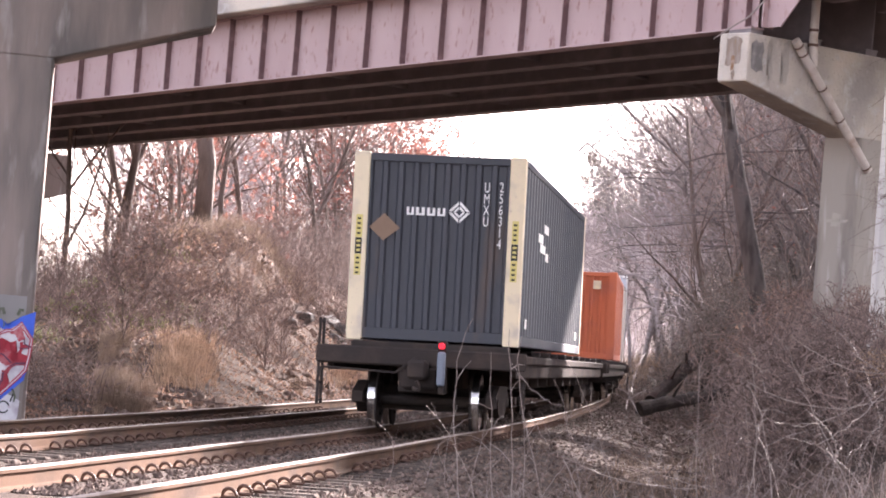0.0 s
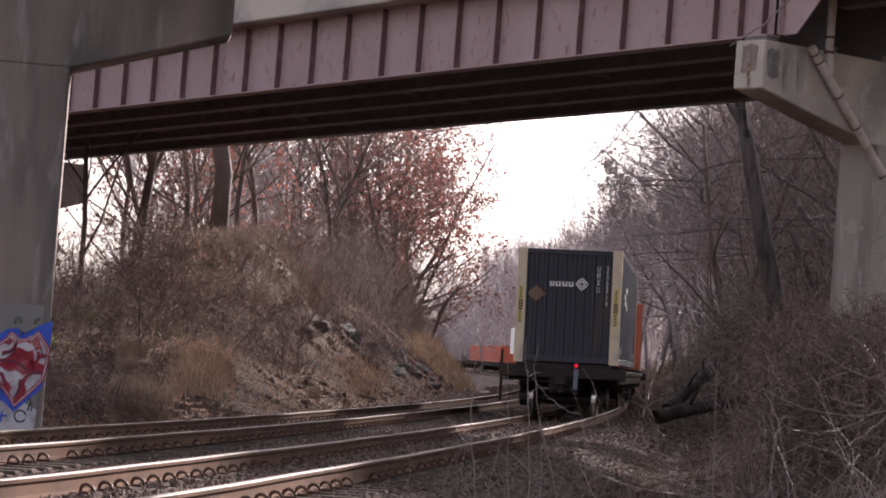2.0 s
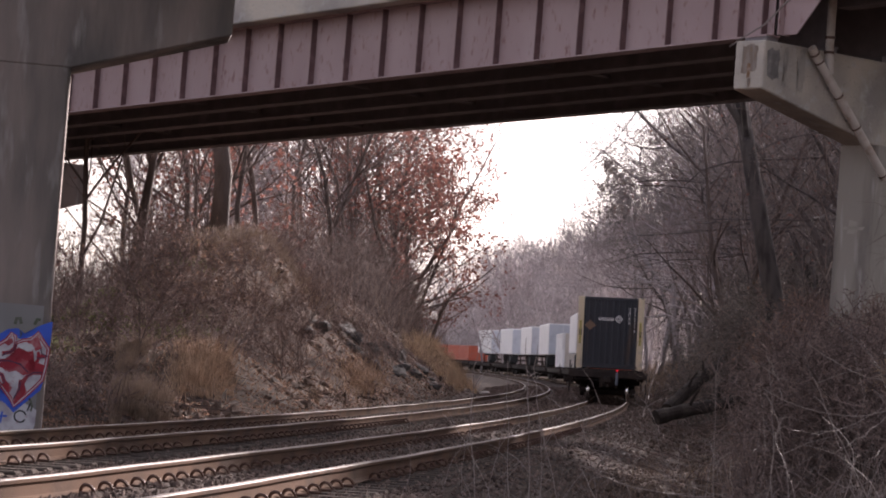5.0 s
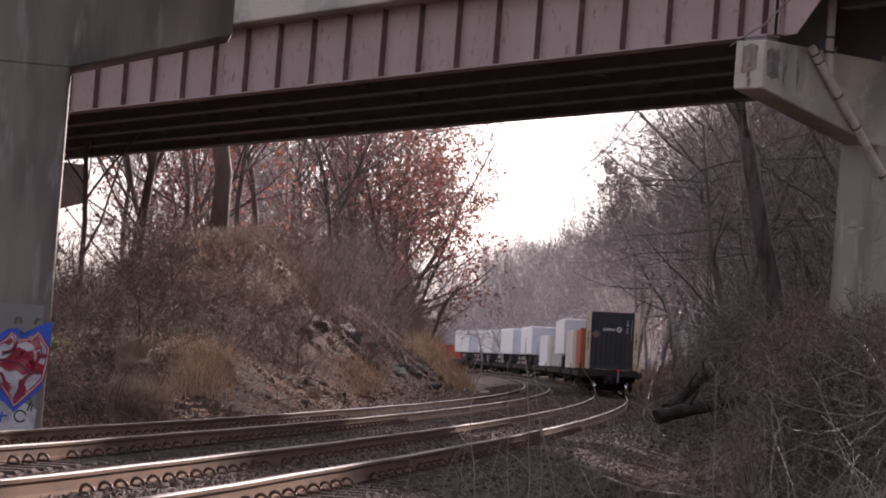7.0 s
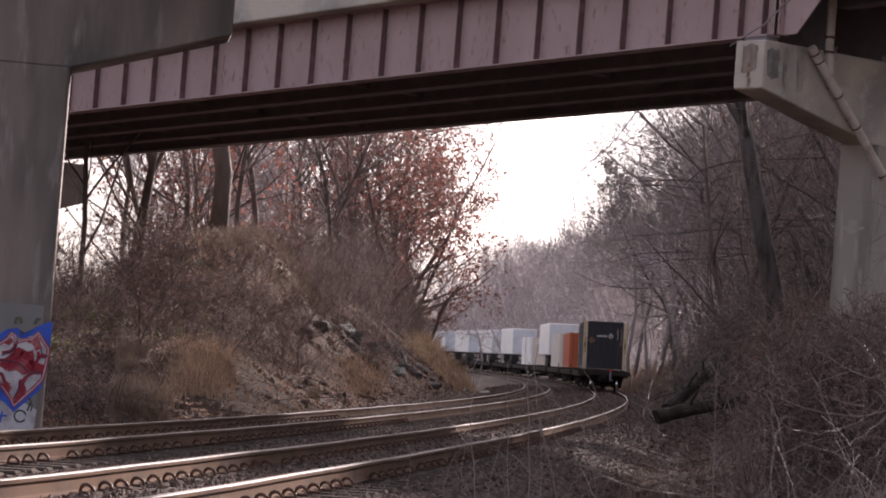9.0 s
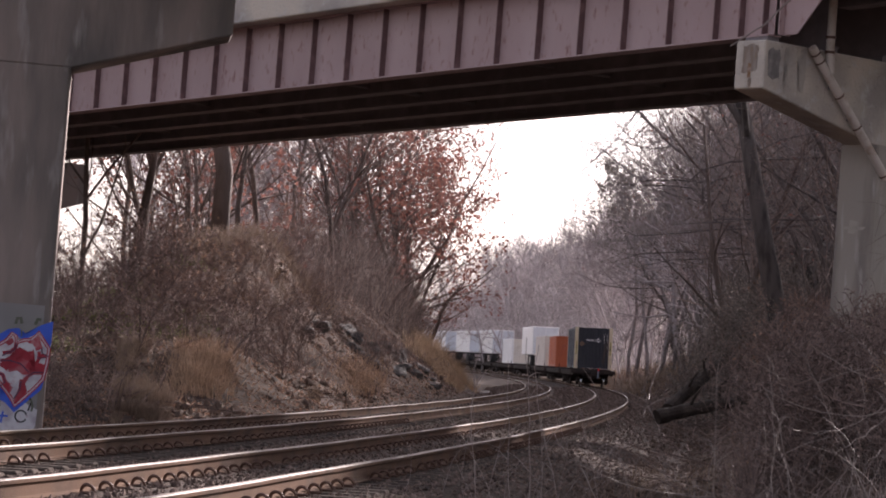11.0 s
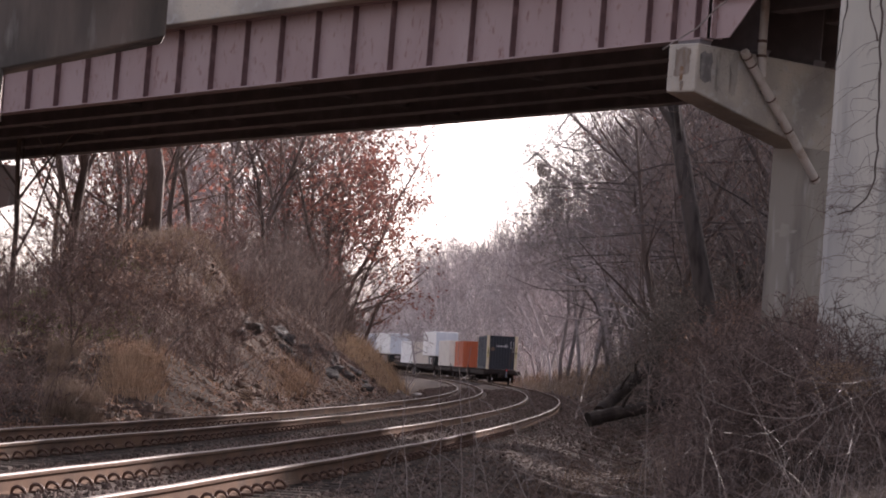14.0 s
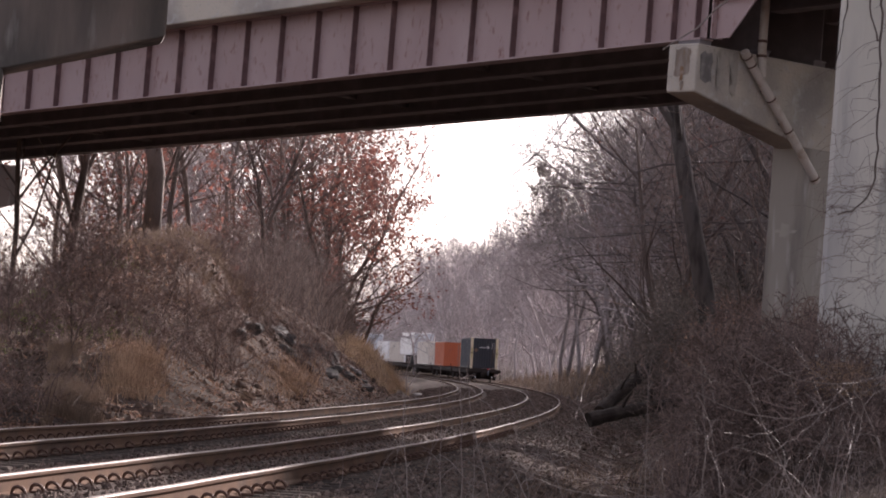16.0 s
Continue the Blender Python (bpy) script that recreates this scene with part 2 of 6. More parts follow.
def box(bm, x0, x1, y0, y1, z0, z1, bevel=0.0, m=None, slot=0):
    r = bmesh.ops.create_cube(bm, size=1.0)
    vs = r["verts"]
    bmesh.ops.scale(bm, vec=(x1 - x0, y1 - y0, z1 - z0), verts=vs)
    bmesh.ops.translate(bm, vec=((x0 + x1) / 2, (y0 + y1) / 2, (z0 + z1) / 2), verts=vs)
    faces = {f for v in vs for f in v.link_faces}
    if bevel:
        es = {e for v in vs for e in v.link_edges}
        rr = bmesh.ops.bevel(bm, geom=list(es), offset=bevel, segments=1, affect="EDGES")
        faces |= set(rr["faces"])
        vs = list({v for f in faces if f.is_valid for v in f.verts})
    if m is not None:
        bmesh.ops.transform(bm, matrix=m, verts=vs)
    for f in faces:
        if f.is_valid:
            f.material_index = slot
    return vs


def slab(name, mtl, parent, *dims, bevel=0.0, m=None, label=""):
    bm = bmesh.new()
    box(bm, *dims, bevel=bevel, m=m)
    return part(name, bm, mtl, parent, label)


def tube(V, F, pts, radii, sides=6, cap=True):
    """Adds a tapered tube along pts to the lists V and F."""
    base = len(V)
    n = len(pts)
    ref = Vector((0.3, 0.9, 0.2))
    for i, p in enumerate(pts):
        d = (pts[min(i + 1, n - 1)] - pts[max(i - 1, 0)])
        d = d.normalized() if d.length > 1e-9 else Vector((0, 0, 1))
        a = d.cross(ref)
        if a.length < 1e-4:
            a = d.cross(Vector((1, 0, 0)))
        a.normalize()
        b = d.cross(a)
        for k in range(sides):
            w = 2 * math.pi * k / sides
            V.append(tuple(p + (a * math.cos(w) + b * math.sin(w)) * radii[i]))
    for i in range(n - 1):
        for k in range(sides):
            k2 = (k + 1) % sides
            F.append((base + i * sides + k, base + i * sides + k2, base + (i + 1) * sides + k2, base + (i + 1) * sides + k))
    if cap:
        F.append(tuple(base + k for k in range(sides))[::-1])
        F.append(tuple(base + (n - 1) * sides + k for k in range(sides)))


def sprig(V, F, pts, r0, r1):
    """A three-sided twig that ends in a point."""
    n = len(pts) - 1
    base = len(V)
    d = (pts[-1] - pts[0]).normalized()
    a = d.orthogonal().normalized()
    b = d.cross(a)
    for i in range(n):
        r = r0 + (r1 - r0) * i / n
        for c, s in ((1, 0), (-0.5, 0.866), (-0.5, -0.866)):
            V.append(tuple(pts[i] + (a * c + b * s) * r))
    V.append(tuple(pts[-1]))
    for i in range(n - 1):
        for k in range(3):
            k2 = (k + 1) % 3
            F.append((base + i * 3 + k, base + i * 3 + k2, base + i * 3 + 3 + k2, base + i * 3 + 3 + k))
    for k in range(3):
        F.append((base + n * 3 - 3 + k, base + n * 3 - 3 + (k + 1) % 3, base + n * 3))


def cyl(bm, p, q, r, sides=16, r2=None):
    p, q = Vector(p), Vector(q)
    res = bmesh.ops.create_cone(bm, cap_ends=True, segments=sides, radius1=r, radius2=r if r2 is None else r2, depth=(q - p).length)
    turn = (q - p).to_track_quat("Z", "Y").to_matrix().to_4x4()
    bmesh.ops.transform(bm, matrix=Matrix.Translation((p + q) / 2) @ turn, verts=res["verts"])
    return res["verts"]


def prism(bm, outline, axis_a, axis_b, depth, origin):
    """An outline of (a, b) in the plane of two axes, thickened by the vector depth."""
    o, a, b, d = Vector(origin), Vector(axis_a), Vector(axis_b), Vector(depth)
    lo = [bm.verts.new(o + a * u + b * v) for u, v in outline]
    hi = [bm.verts.new(x.co + d) for x in lo]
    bm.faces.new(lo[::-1])
    bm.faces.new(hi)
    for i in range(len(lo)):
        j = (i + 1) % len(lo)
        bm.faces.new((lo[i], lo[j], hi[j], hi[i]))


# ---------- the line of the tracks: a long left-hand curve
DS = 0.5
TS = np.arange(-60, 700, DS)
_k = np.interp(TS, [0, 60, 130, 200, 300], [0.00101, 0.00059, 0.00066, 0.00056, 0.00081])
_th = -np.concatenate([[0], np.cumsum((_k[1:] + _k[:-1]) / 2 * DS)])
_th = _th - np.interp(0, TS, _th) + radians(8.178)
_tx = np.concatenate([[0], np.cumsum(np.sin((_th[1:] + _th[:-1]) / 2) * DS)])
_ty = np.concatenate([[0], np.cumsum(np.cos((_th[1:] + _th[:-1]) / 2) * DS)])
_tx += -2.7455 - np.interp(0, TS, _tx)
_ty += 20 - np.interp(0, TS, _ty)
BANK, GRADE = radians(1.674), -0.0004


def spur(s):
    """How far the second track lies to the left of the first."""
    return float(np.interp(s, [0, 120], [3.726, 3.956]))


def on_track(s, u=0.0, z=0.0):
    """A place s metres along the near track, u to its right, z over the rail heads, with the bank of the curve."""
    x, y, t = float(np.interp(s, TS, _tx)), float(np.interp(s, TS, _ty)), float(np.interp(s, TS, _th))
    w = u * math.cos(BANK) - z * math.sin(BANK)
    return Vector((x + math.cos(t) * w, y - math.sin(t) * w, GRADE * s + u * math.sin(BANK) + z * math.cos(BANK)))


def line_x(y):
    return np.interp(y, _ty, _tx)


# ---------- the ground: one sheet, with the cutting on the left and the brushy slope on the right
def wob(x, y, f, k=0.0):
    return np.sin(x * f + 1.7 * k + 1.3 * np.sin(y * f * 0.7 + k)) * np.cos(y * f * 0.83 + 0.6 * k + np.sin(x * f * 0.6))


def ground_z(x, y):
    x, y = np.asarray(x, float), np.asarray(y, float)
    u = x - line_x(y)
    d = 3.85
    bed = np.interp(u, [-d - 3.1, -d - 1.75, -d + 1.6, -1.6, 1.75, 3.0], [-0.68, -0.33, -0.322, -0.205, -0.19, -0.56])
    v = np.maximum(-(u + d + 2.7 + 0.06 * np.maximum(y - 138, 0)), 0)
    steep = np.interp(y, [30, 45, 60, 70, 80, 88, 95, 140, 180, 260], [0.02, 0.05, 0.1, 0.18, 0.32, 0.52, 0.74, 0.72, 0.5, 0.3])
    top = np.interp(y, [30, 50, 65, 80, 95, 125, 170, 230, 300], [0.6, 1.0, 2.0, 4.2, 6.2, 6.2, 5.0, 2.5, 1.2])
    q = v * steep / top
    left = top * q / np.power(1 + q ** 6, 1 / 6)
    fall = np.clip((v - 6.8) / 4.2, 0, 1)
    left = left * (1 - 0.72 * fall * fall * (3 - 2 * fall))
    left = left + np.clip(v - 4, 0, 30) * 0.01 + (0.16 * wob(x, y, 0.55, 1) + 0.07 * wob(x, y, 1.9, 2)) * np.clip(v / 2, 0, 1)
    mound = 1.25 * np.exp(-(((y - 99) / 7) ** 2 + ((x + 6.3) / 1.5) ** 2))
    mound = mound + 0.6 * np.exp(-(((y - 137) / 9) ** 2 + ((u + 8.4) / 1.2) ** 2))
    mound = mound + 0.75 * np.exp(-(((y - 74) / 5.5) ** 4 + ((x + 6.2) / 2.1) ** 2))
    w = np.maximum(u - 2.9, 0)
    rs = np.interp(y, [0, 25, 45, 60, 100, 200, 280], [0.02, 0.1, 0.42, 0.45, 0.6, 0.9, 0.4])
    rt = np.interp(y, [0, 30, 55, 100, 200, 280], [1.0, 2.2, 4.5, 11, 19, 9])
    right = rt * (1 - np.exp(-np.power(np.maximum(w - 0.6, 0) * rs / rt, 1.15))) + (0.14 * wob(x, y, 0.7, 4) + 0.06 * wob(x, y, 2.3, 5)) * np.clip(w / 2, 0, 1)
    knoll = np.clip((u - 4.3) / 2.3, 0, 1)
    right = right + 1.05 * knoll * knoll * (3 - 2 * knoll) * np.clip((y - 18) / 8, 0, 1) * np.clip((52 - y) / 14, 0, 1)
    far = np.clip((y - 230) / 200, 0, 1) * np.clip((np.abs(u) - 9) / 14, 0, 1) * (2.2 * wob(x, y, 0.028, 2) + 1.2 * wob(x, y, 0.08, 5))
    grain = 0.03 * wob(x, y, 4.1, 6) * np.clip((np.abs(u + 1.9) - 4.3) / 1.0, 0, 1)
    z = bed + left + mound + right + grain + far
    back = np.clip((-y) / 80, 0, 1) * 1.5
    return z + back


def gz(x, y):
    return float(ground_z(x, y))


def build_ground():
    ys = np.concatenate([np.arange(-600, -60, 60), np.arange(-60, 20, 4), np.arange(20, 135, 0.45), np.arange(135, 330, 2.0), np.arange(330, 700, 20), [800, 1000, 1300, 1800, 2500, 4000]])
    us = np.concatenate([-np.geomspace(4000, 32, 22), np.arange(-30, -7, 0.5), np.arange(-7, 4, 0.3), np.arange(4, 18, 0.45), np.arange(18, 32, 1.2), np.geomspace(34, 4000, 22)])
    Y, U = np.meshgrid(ys, us, indexing="ij")
    X = line_x(Y) + U
    Z = ground_z(X, Y)
    n, m = Y.shape
    V = np.stack([X, Y, Z], -1).reshape(-1, 3)
    idx = np.arange(n * m).reshape(n, m)
    F = np.stack([idx[:-1, :-1], idx[:-1, 1:], idx[1:, 1:], idx[1:, :-1]], -1).reshape(-1, 4)
    me = bpy.data.meshes.new("ground")
    me.from_pydata(V.tolist(), [], F.tolist())
    me.materials.append(M_soil)
    me.materials.append(M_ballast)
    me.materials.append(M_dirt)
    mid = (us[:-1] + us[1:]) / 2
    UM = np.tile(mid, (n - 1, 1)) + 0.35 * wob(X[:-1, :-1], Y[:-1, :-1], 1.1, 3) + 0.2 * wob(X[:-1, :-1], Y[:-1, :-1], 3.3, 5)
    bed = ((UM > -3.85 - 3.2) & (UM < 3.5)).reshape(-1)
    XC, YC = X[:-1, :-1] + 0.5 * wob(X[:-1, :-1], Y[:-1, :-1], 1.7, 2), Y[:-1, :-1] + 1.5 * wob(X[:-1, :-1], Y[:-1, :-1], 0.9, 4)
    bare = ((((XC + 5.4) / 1.7) ** 2 + ((YC - 72) / 6.0) ** 2) < 1).reshape(-1)
    me.polygons.foreach_set("material_index", np.where(bed, 1, np.where(bare, 2, 0)).astype(np.int32))
    me.polygons.foreach_set("use_smooth", np.ones(len(F), bool))
    me.update()
    return tagged(new("ground", me), "bare leaf-strewn soil rising in banks beside stone ballast", "ground", kind="structure")


build_ground()


# ---------- the two tracks
RAIL_PROFILE = [(-0.075, -0.19), (0.075, -0.19), (0.075, -0.178), (0.02, -0.165), (0.009, -0.15), (0.009, -0.055), (0.034, -0.042), (0.037, -0.011),
                (0.028, 0.0), (-0.028, 0.0), (-0.037, -0.011), (-0.034, -0.042), (-0.009, -0.055), (-0.009, -0.15), (-0.02, -0.165), (-0.075, -0.178)]
TIE_STEP = 0.61


def build_track(name, offset, dz, label):
    track = tagged(empty(name), label, "railway track", kind="structure")

    def place(s, u, z):
        p = on_track(s, u, z)
        if offset:
            t = float(np.interp(s, TS, _th))
            p += Vector((-math.cos(t) * spur(s), math.sin(t) * spur(s), dz))
        return p
    for side in (-0.755, 0.755):
        V, F, slots = [], [], []
        ss = np.concatenate([np.arange(-30, 110, 1.0), np.arange(110, 420, 3.0)])
        np_ = len(RAIL_PROFILE)
        for s in ss:
            sag = 0.003 * math.sin(s * 0.55 + side * 5 + offset) + 0.002 * math.sin(s * 1.37 + offset)
            for a, b in RAIL_PROFILE:
                V.append(tuple(place(s, side + a + sag * 0.6, b + sag)))
        for i in range(len(ss) - 1):
            for k in range(np_):
                k2 = (k + 1) % np_
                F.append((i * np_ + k, (i + 1) * np_ + k, (i + 1) * np_ + k2, i * np_ + k2))
                slots.append(1 if k in (7, 8) else 0)
        rail = part("rail", (V, [], F), [M_rail, M_shine], track, "brown rusted steel rail with polished head")
        rail.data.polygons.foreach_set("material_index", np.array(slots, np.int32))
    bm = bmesh.new()
    box(bm, -1.3, 1.3, -0.12, 0.12, -0.36, -0.2, bevel=0.02)
    first = part("tie", bm, M_tie, track)
    V, F = [], []
    arc = [Vector((-0.05 + 0.06 * (1 - math.cos(math.pi * k / 8)), 0.02 * math.cos(math.pi * k / 4), 0.012 + 0.07 * math.sin(math.pi * k / 8))) for k in range(9)]
    tube(V, F, arc, [0.016] * 9, 6)
    tube(V, F, [Vector((-0.05, 0.02, 0.008)), Vector((-0.03, -0.03, 0.012)), Vector((0.03, -0.035, 0.012)), Vector((0.07, -0.02, 0.01))], [0.014] * 4, 5)
    clip0 = part("rail_clip", (V, [], F), M_clip, track)
    clips = 0
    for i in range(int(-8 / TIE_STEP), int(130 / TIE_STEP)):
        s = i * TIE_STEP + random.uniform(-0.03, 0.03)
        c = place(s, 0, 0)
        t = float(np.interp(s, TS, _th))
        m = Matrix.Translation(c) @ Matrix.Rotation(-t + random.uniform(-0.02, 0.02), 4, "Z") @ Matrix.Rotation(-BANK, 4, "Y")
        share("tie", first.data, m, track)
        if 3 < s < 42 and clips < 292:
            for side in (-0.755, 0.755):
                for out in (-1, 1):
                    if random.random() < 0.06:
                        continue
                    cm = m @ Matrix.Translation((side + out * 0.12, random.uniform(-0.02, 0.02), -0.185)) @ Matrix.Rotation(0 if out > 0 else math.pi, 4, "Z")
                    share("rail_clip", clip0.data, cm, track)
                    clips += 1
    bpy.data.objects.remove(first)
    bpy.data.objects.remove(clip0)
    return track


build_track("track_1", 0, 0.0, "banked near track of rusty rails on ties and ballast")
build_track("track_2", 1, -0.12, "second track of rusty rails below the bank")


def build_stones():
    """Loose crushed stone over the two beds and their shoulders."""
    V, F = [], []
    rng = np.random.default_rng(3)
    oct_v = np.array([(1, 0, 0), (-1, 0, 0), (0, 1, 0), (0, -1, 0), (0, 0, 1), (0, 0, -1)], float)
    oct_f = [(0, 2, 4), (2, 1, 4), (1, 3, 4), (3, 0, 4), (2, 0, 5), (1, 2, 5), (3, 1, 5), (0, 3, 5)]
    n = 60000
    ys = 22 + 175 * rng.random(n) ** 1.9
    us = np.where(rng.random(n) < 0.82, rng.uniform(-7.3, 2.6, n), 2.6 + 2.2 * rng.random(n) ** 1.4)
    keep = np.ones(n, bool)
    for c in (-0.755, 0.755, -3.8 - 0.755, -3.8 + 0.755):
        keep &= np.abs(us - c) > 0.13
    ys, us = ys[keep], us[keep]
    xs = line_x(ys) + us
    zs = ground_z(xs, ys)
    for x, y, z in zip(xs, ys, zs):
        r = rng.uniform(0.012, 0.032) * (1 + max(0.0, y - 70) / 90)
        vv = oct_v * (r * rng.uniform(0.6, 1.3, 3)) + rng.normal(0, r * 0.18, (6, 3)) + (x, y, z + r * 0.35)
        b = len(V)
        V += vv.tolist()
        F += [(a + b, c + b, d + b) for a, c, d in oct_f]
    tagged(part("ballast_stones", (V, [], F), M_stone), "loose grey-brown crushed stones round the tracks", "ballast", kind="stuff")


build_stones()


# ---------- the skewed road bridge on steel girders
BE = Vector((0.636, -0.772, 0.0)).normalized()   # along the bridge, level
BN = Vector((0.772, 0.636, 0.0)).normalized()    # across it, away from the camera
B0 = Vector((-10.1, 79.6, 7.41))                 # under the near girder
CLIMB = 0.0418


def on_bridge(t, k, z):
    return B0 + BE * t + BN * k + Vector((0, 0, CLIMB * t + z))


BRIDGE = Matrix(((BE.x, BN.x, 0, B0.x), (BE.y, BN.y, 0, B0.y), (CLIMB, 0, 1, B0.z), (0, 0, 0, 1)))   # sheared along the climb


def in_bridge(bm):
    bmesh.ops.transform(bm, matrix=BRIDGE, verts=bm.verts)
    return bm


T_LEFT, T_JOINT, T_RIGHT = -14.6, 26.45, 52.0
GIRDERS = [0.0, 1.825, 3.65, 5.475, 7.3]


def build_bridge():
    bridge = tagged(empty("road_bridge"), "skewed road overpass with faded maroon steel plate girders", "bridge", kind="structure")
    for gi, k in enumerate(GIRDERS):
        for (a, b, depth) in ((T_LEFT, T_JOINT - 0.12, 1.78), (T_JOINT + 0.12, T_RIGHT, 1.78)):
            z0 = 1.78 - depth if a < T_JOINT else 0.82
            bm = bmesh.new()
            box(bm, a, b, k - 0.01, k + 0.01, z0 + 0.035, 1.74)
            # the inner girders get a darker, greyer tone than the near one
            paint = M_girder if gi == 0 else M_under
            g = part("girder", in_bridge(bm), paint, bridge, "faded maroon plate girder" if gi == 0 else "dark inner plate girder")
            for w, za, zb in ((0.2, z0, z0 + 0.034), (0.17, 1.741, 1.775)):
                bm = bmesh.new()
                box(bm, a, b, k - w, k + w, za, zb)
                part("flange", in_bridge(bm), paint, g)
            if gi == 0:
                i0 = 0 if a < T_JOINT else 18
                i1 = 18 if a < T_JOINT else 30
                for i in range(i0 - (9 if a < T_JOINT else 0), i1):
                    t = i * 1.45
                    if t > b - 0.2 or t < a + 0.2:
                        continue
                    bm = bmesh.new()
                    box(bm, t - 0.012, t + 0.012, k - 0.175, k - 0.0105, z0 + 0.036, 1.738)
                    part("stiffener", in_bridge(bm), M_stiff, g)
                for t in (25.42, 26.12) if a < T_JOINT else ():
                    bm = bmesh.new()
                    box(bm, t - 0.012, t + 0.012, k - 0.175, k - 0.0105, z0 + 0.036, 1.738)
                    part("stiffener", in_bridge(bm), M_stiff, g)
    bm = bmesh.new()
    prism(bm, [(26.62, 0.0), (27.0, 0.0), (27.75, 0.815), (26.62, 0.815)], (1, 0, 0), (0, 0, 1), (0, 0.03, 0), (0, -0.015, 0))
    part("bearing_bracket", in_bridge(bm), M_girder, bridge, "shaded maroon bearing bracket")
    bm = bmesh.new()
    box(bm, 26.585, 26.615, -0.17, 0.17, 0.0, 1.738)
    part("end_plate", in_bridge(bm), M_girder, bridge)
    # cross frames between the girders
    for t in np.arange(T_LEFT + 3, T_JOINT - 1, 7.25):
        for k in GIRDERS[:-1]:
            bm = bmesh.new()
            for (ka, za, kb, zb) in ((k + 0.03, 0.25, k + 1.79, 1.6), (k + 0.03, 1.6, k + 1.79, 0.25), (k + 0.03, 0.2, k + 1.79, 0.2)):
                cyl(bm, (t, ka, za), (t, kb, zb), 0.04, 5)
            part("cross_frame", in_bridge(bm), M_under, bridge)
    bm = bmesh.new()
    box(bm, T_LEFT - 12, T_RIGHT, -0.75, 8.05, 1.776, 2.02)
    part("deck_slab", in_bridge(bm), M_conc, bridge, "grey concrete deck slab with drip edge")
    for k0, k1 in ((-0.8, -0.5), (7.8, 8.1)):
        bm = bmesh.new()
        box(bm, T_LEFT - 12, T_RIGHT, k0, k1, 1.74, 2.95, bevel=0.03)
        part("parapet", in_bridge(bm), M_conc, bridge, "spalled light concrete parapet")
    return bridge


build_bridge()


def build_pier(name, base, e, n, length, cap_top, end_depth, mid_depth, cap_w, col_len, col_w, col_at, foot_z, label, cap_mat=None, col_mat=None):
    """A hammerhead pier. base: the middle of its near cap end; n: along the cap; e: across it."""
    pier = tagged(empty(name), label, "bridge pier", kind="structure")
    bm = bmesh.new()
    c0, c1 = col_at - col_len / 2, col_at + col_len / 2
    outline = [(0, cap_top), (length, cap_top), (length, cap_top - end_depth), (c1, cap_top - mid_depth), (c0, cap_top - mid_depth), (0, cap_top - end_depth)]
    o = Vector((base[0], base[1], 0)) - e * cap_w / 2
    prism(bm, outline, n, (0, 0, 1), e * cap_w, o)
    bmesh.ops.bevel(bm, geom=bm.edges[:], offset=0.025, segments=1, affect="EDGES")
    part("cap", bm, cap_mat or M_conc, pier, "weathered concrete hammerhead cap")
    bm = bmesh.new()
    o = Vector((base[0], base[1], 0)) - e * col_w / 2
    prism(bm, [(c0, foot_z), (c1, foot_z), (c1, cap_top - mid_depth), (c0, cap_top - mid_depth)], n, (0, 0, 1), e * col_w, o)
    bmesh.ops.bevel(bm, geom=[x for x in bm.edges if abs((x.verts[0].co - x.verts[1].co).z) > 1], offset=0.04, segments=1, affect="EDGES")
    part("column", bm, col_mat or M_concs, pier, "streaked concrete column")
    return pier


# pier of the far bridge, right of the tracks
PR = on_bridge(26.0, -0.35, 0)
right_pier = build_pier("pier_right", (PR.x, PR.y), BE, BN, 9.4, PR.z - 0.1, 1.03, 1.85, 0.86, 2.4, 1.1, 4.8, 0.5, "concrete hammerhead pier with stained cap end")
for k in GIRDERS:
    bm = bmesh.new()
    box(bm, 25.66, 26.3, k - 0.18, k + 0.18, -0.11, -0.002)
    part("bearing", in_bridge(bm), M_under, right_pier)


def blotch(name, origin, along, depth, x0, x1, z0, z1, mtl, label, seed, ragged=0.05):
    """A stain with a ragged outline, a coat of paint's thickness on a face."""
    rnd = random.Random(seed)
    pts = []
    for (ax, az), (bx, bz) in (((x0, z0), (x1, z0)), ((x1, z0), (x1, z1)), ((x1, z1), (x0, z1)), ((x0, z1), (x0, z0))):
        for k in range(7):
            f = k / 7
            pts.append((ax + (bx - ax) * f + rnd.gauss(0, ragged * 0.4), az + (bz - az) * f + rnd.gauss(0, ragged * 0.4)))
    bm = bmesh.new()
    prism(bm, pts, along, (0, 0, 1), depth, origin)
    bmesh.ops.triangulate(bm, faces=bm.faces[:])
    return part(name, bm, mtl, right_pier, label)


o = Vector((PR.x, PR.y, PR.z - 0.1)) - BN * 0.006
blotch("rust_stain", o, BE, BN * 0.004, -0.2, 0.22, -0.66, -0.12, M_ruststain, "rusty patch on the cap end", 5)
blotch("rust_drip", o - BN * 0.004, BE, BN * 0.003, -0.04, 0.05, -0.8, -0.5, M_drip, "orange rust drip on the cap end", 6, 0.03)
blotch("rust_drip", o - BN * 0.004, BE, BN * 0.003, 0.0, 0.08, -1.0, -0.82, M_ruststain, "faint rust drip on the cap end", 7, 0.03)
o = Vector((PR.x, PR.y, PR.z - 0.1)) + BE * 0.432
blotch("damp_patch", o, BN, BE * 0.004, 0.12, 0.46, -0.8, -0.18, M_stain, "dark damp patch", 8, 0.06)
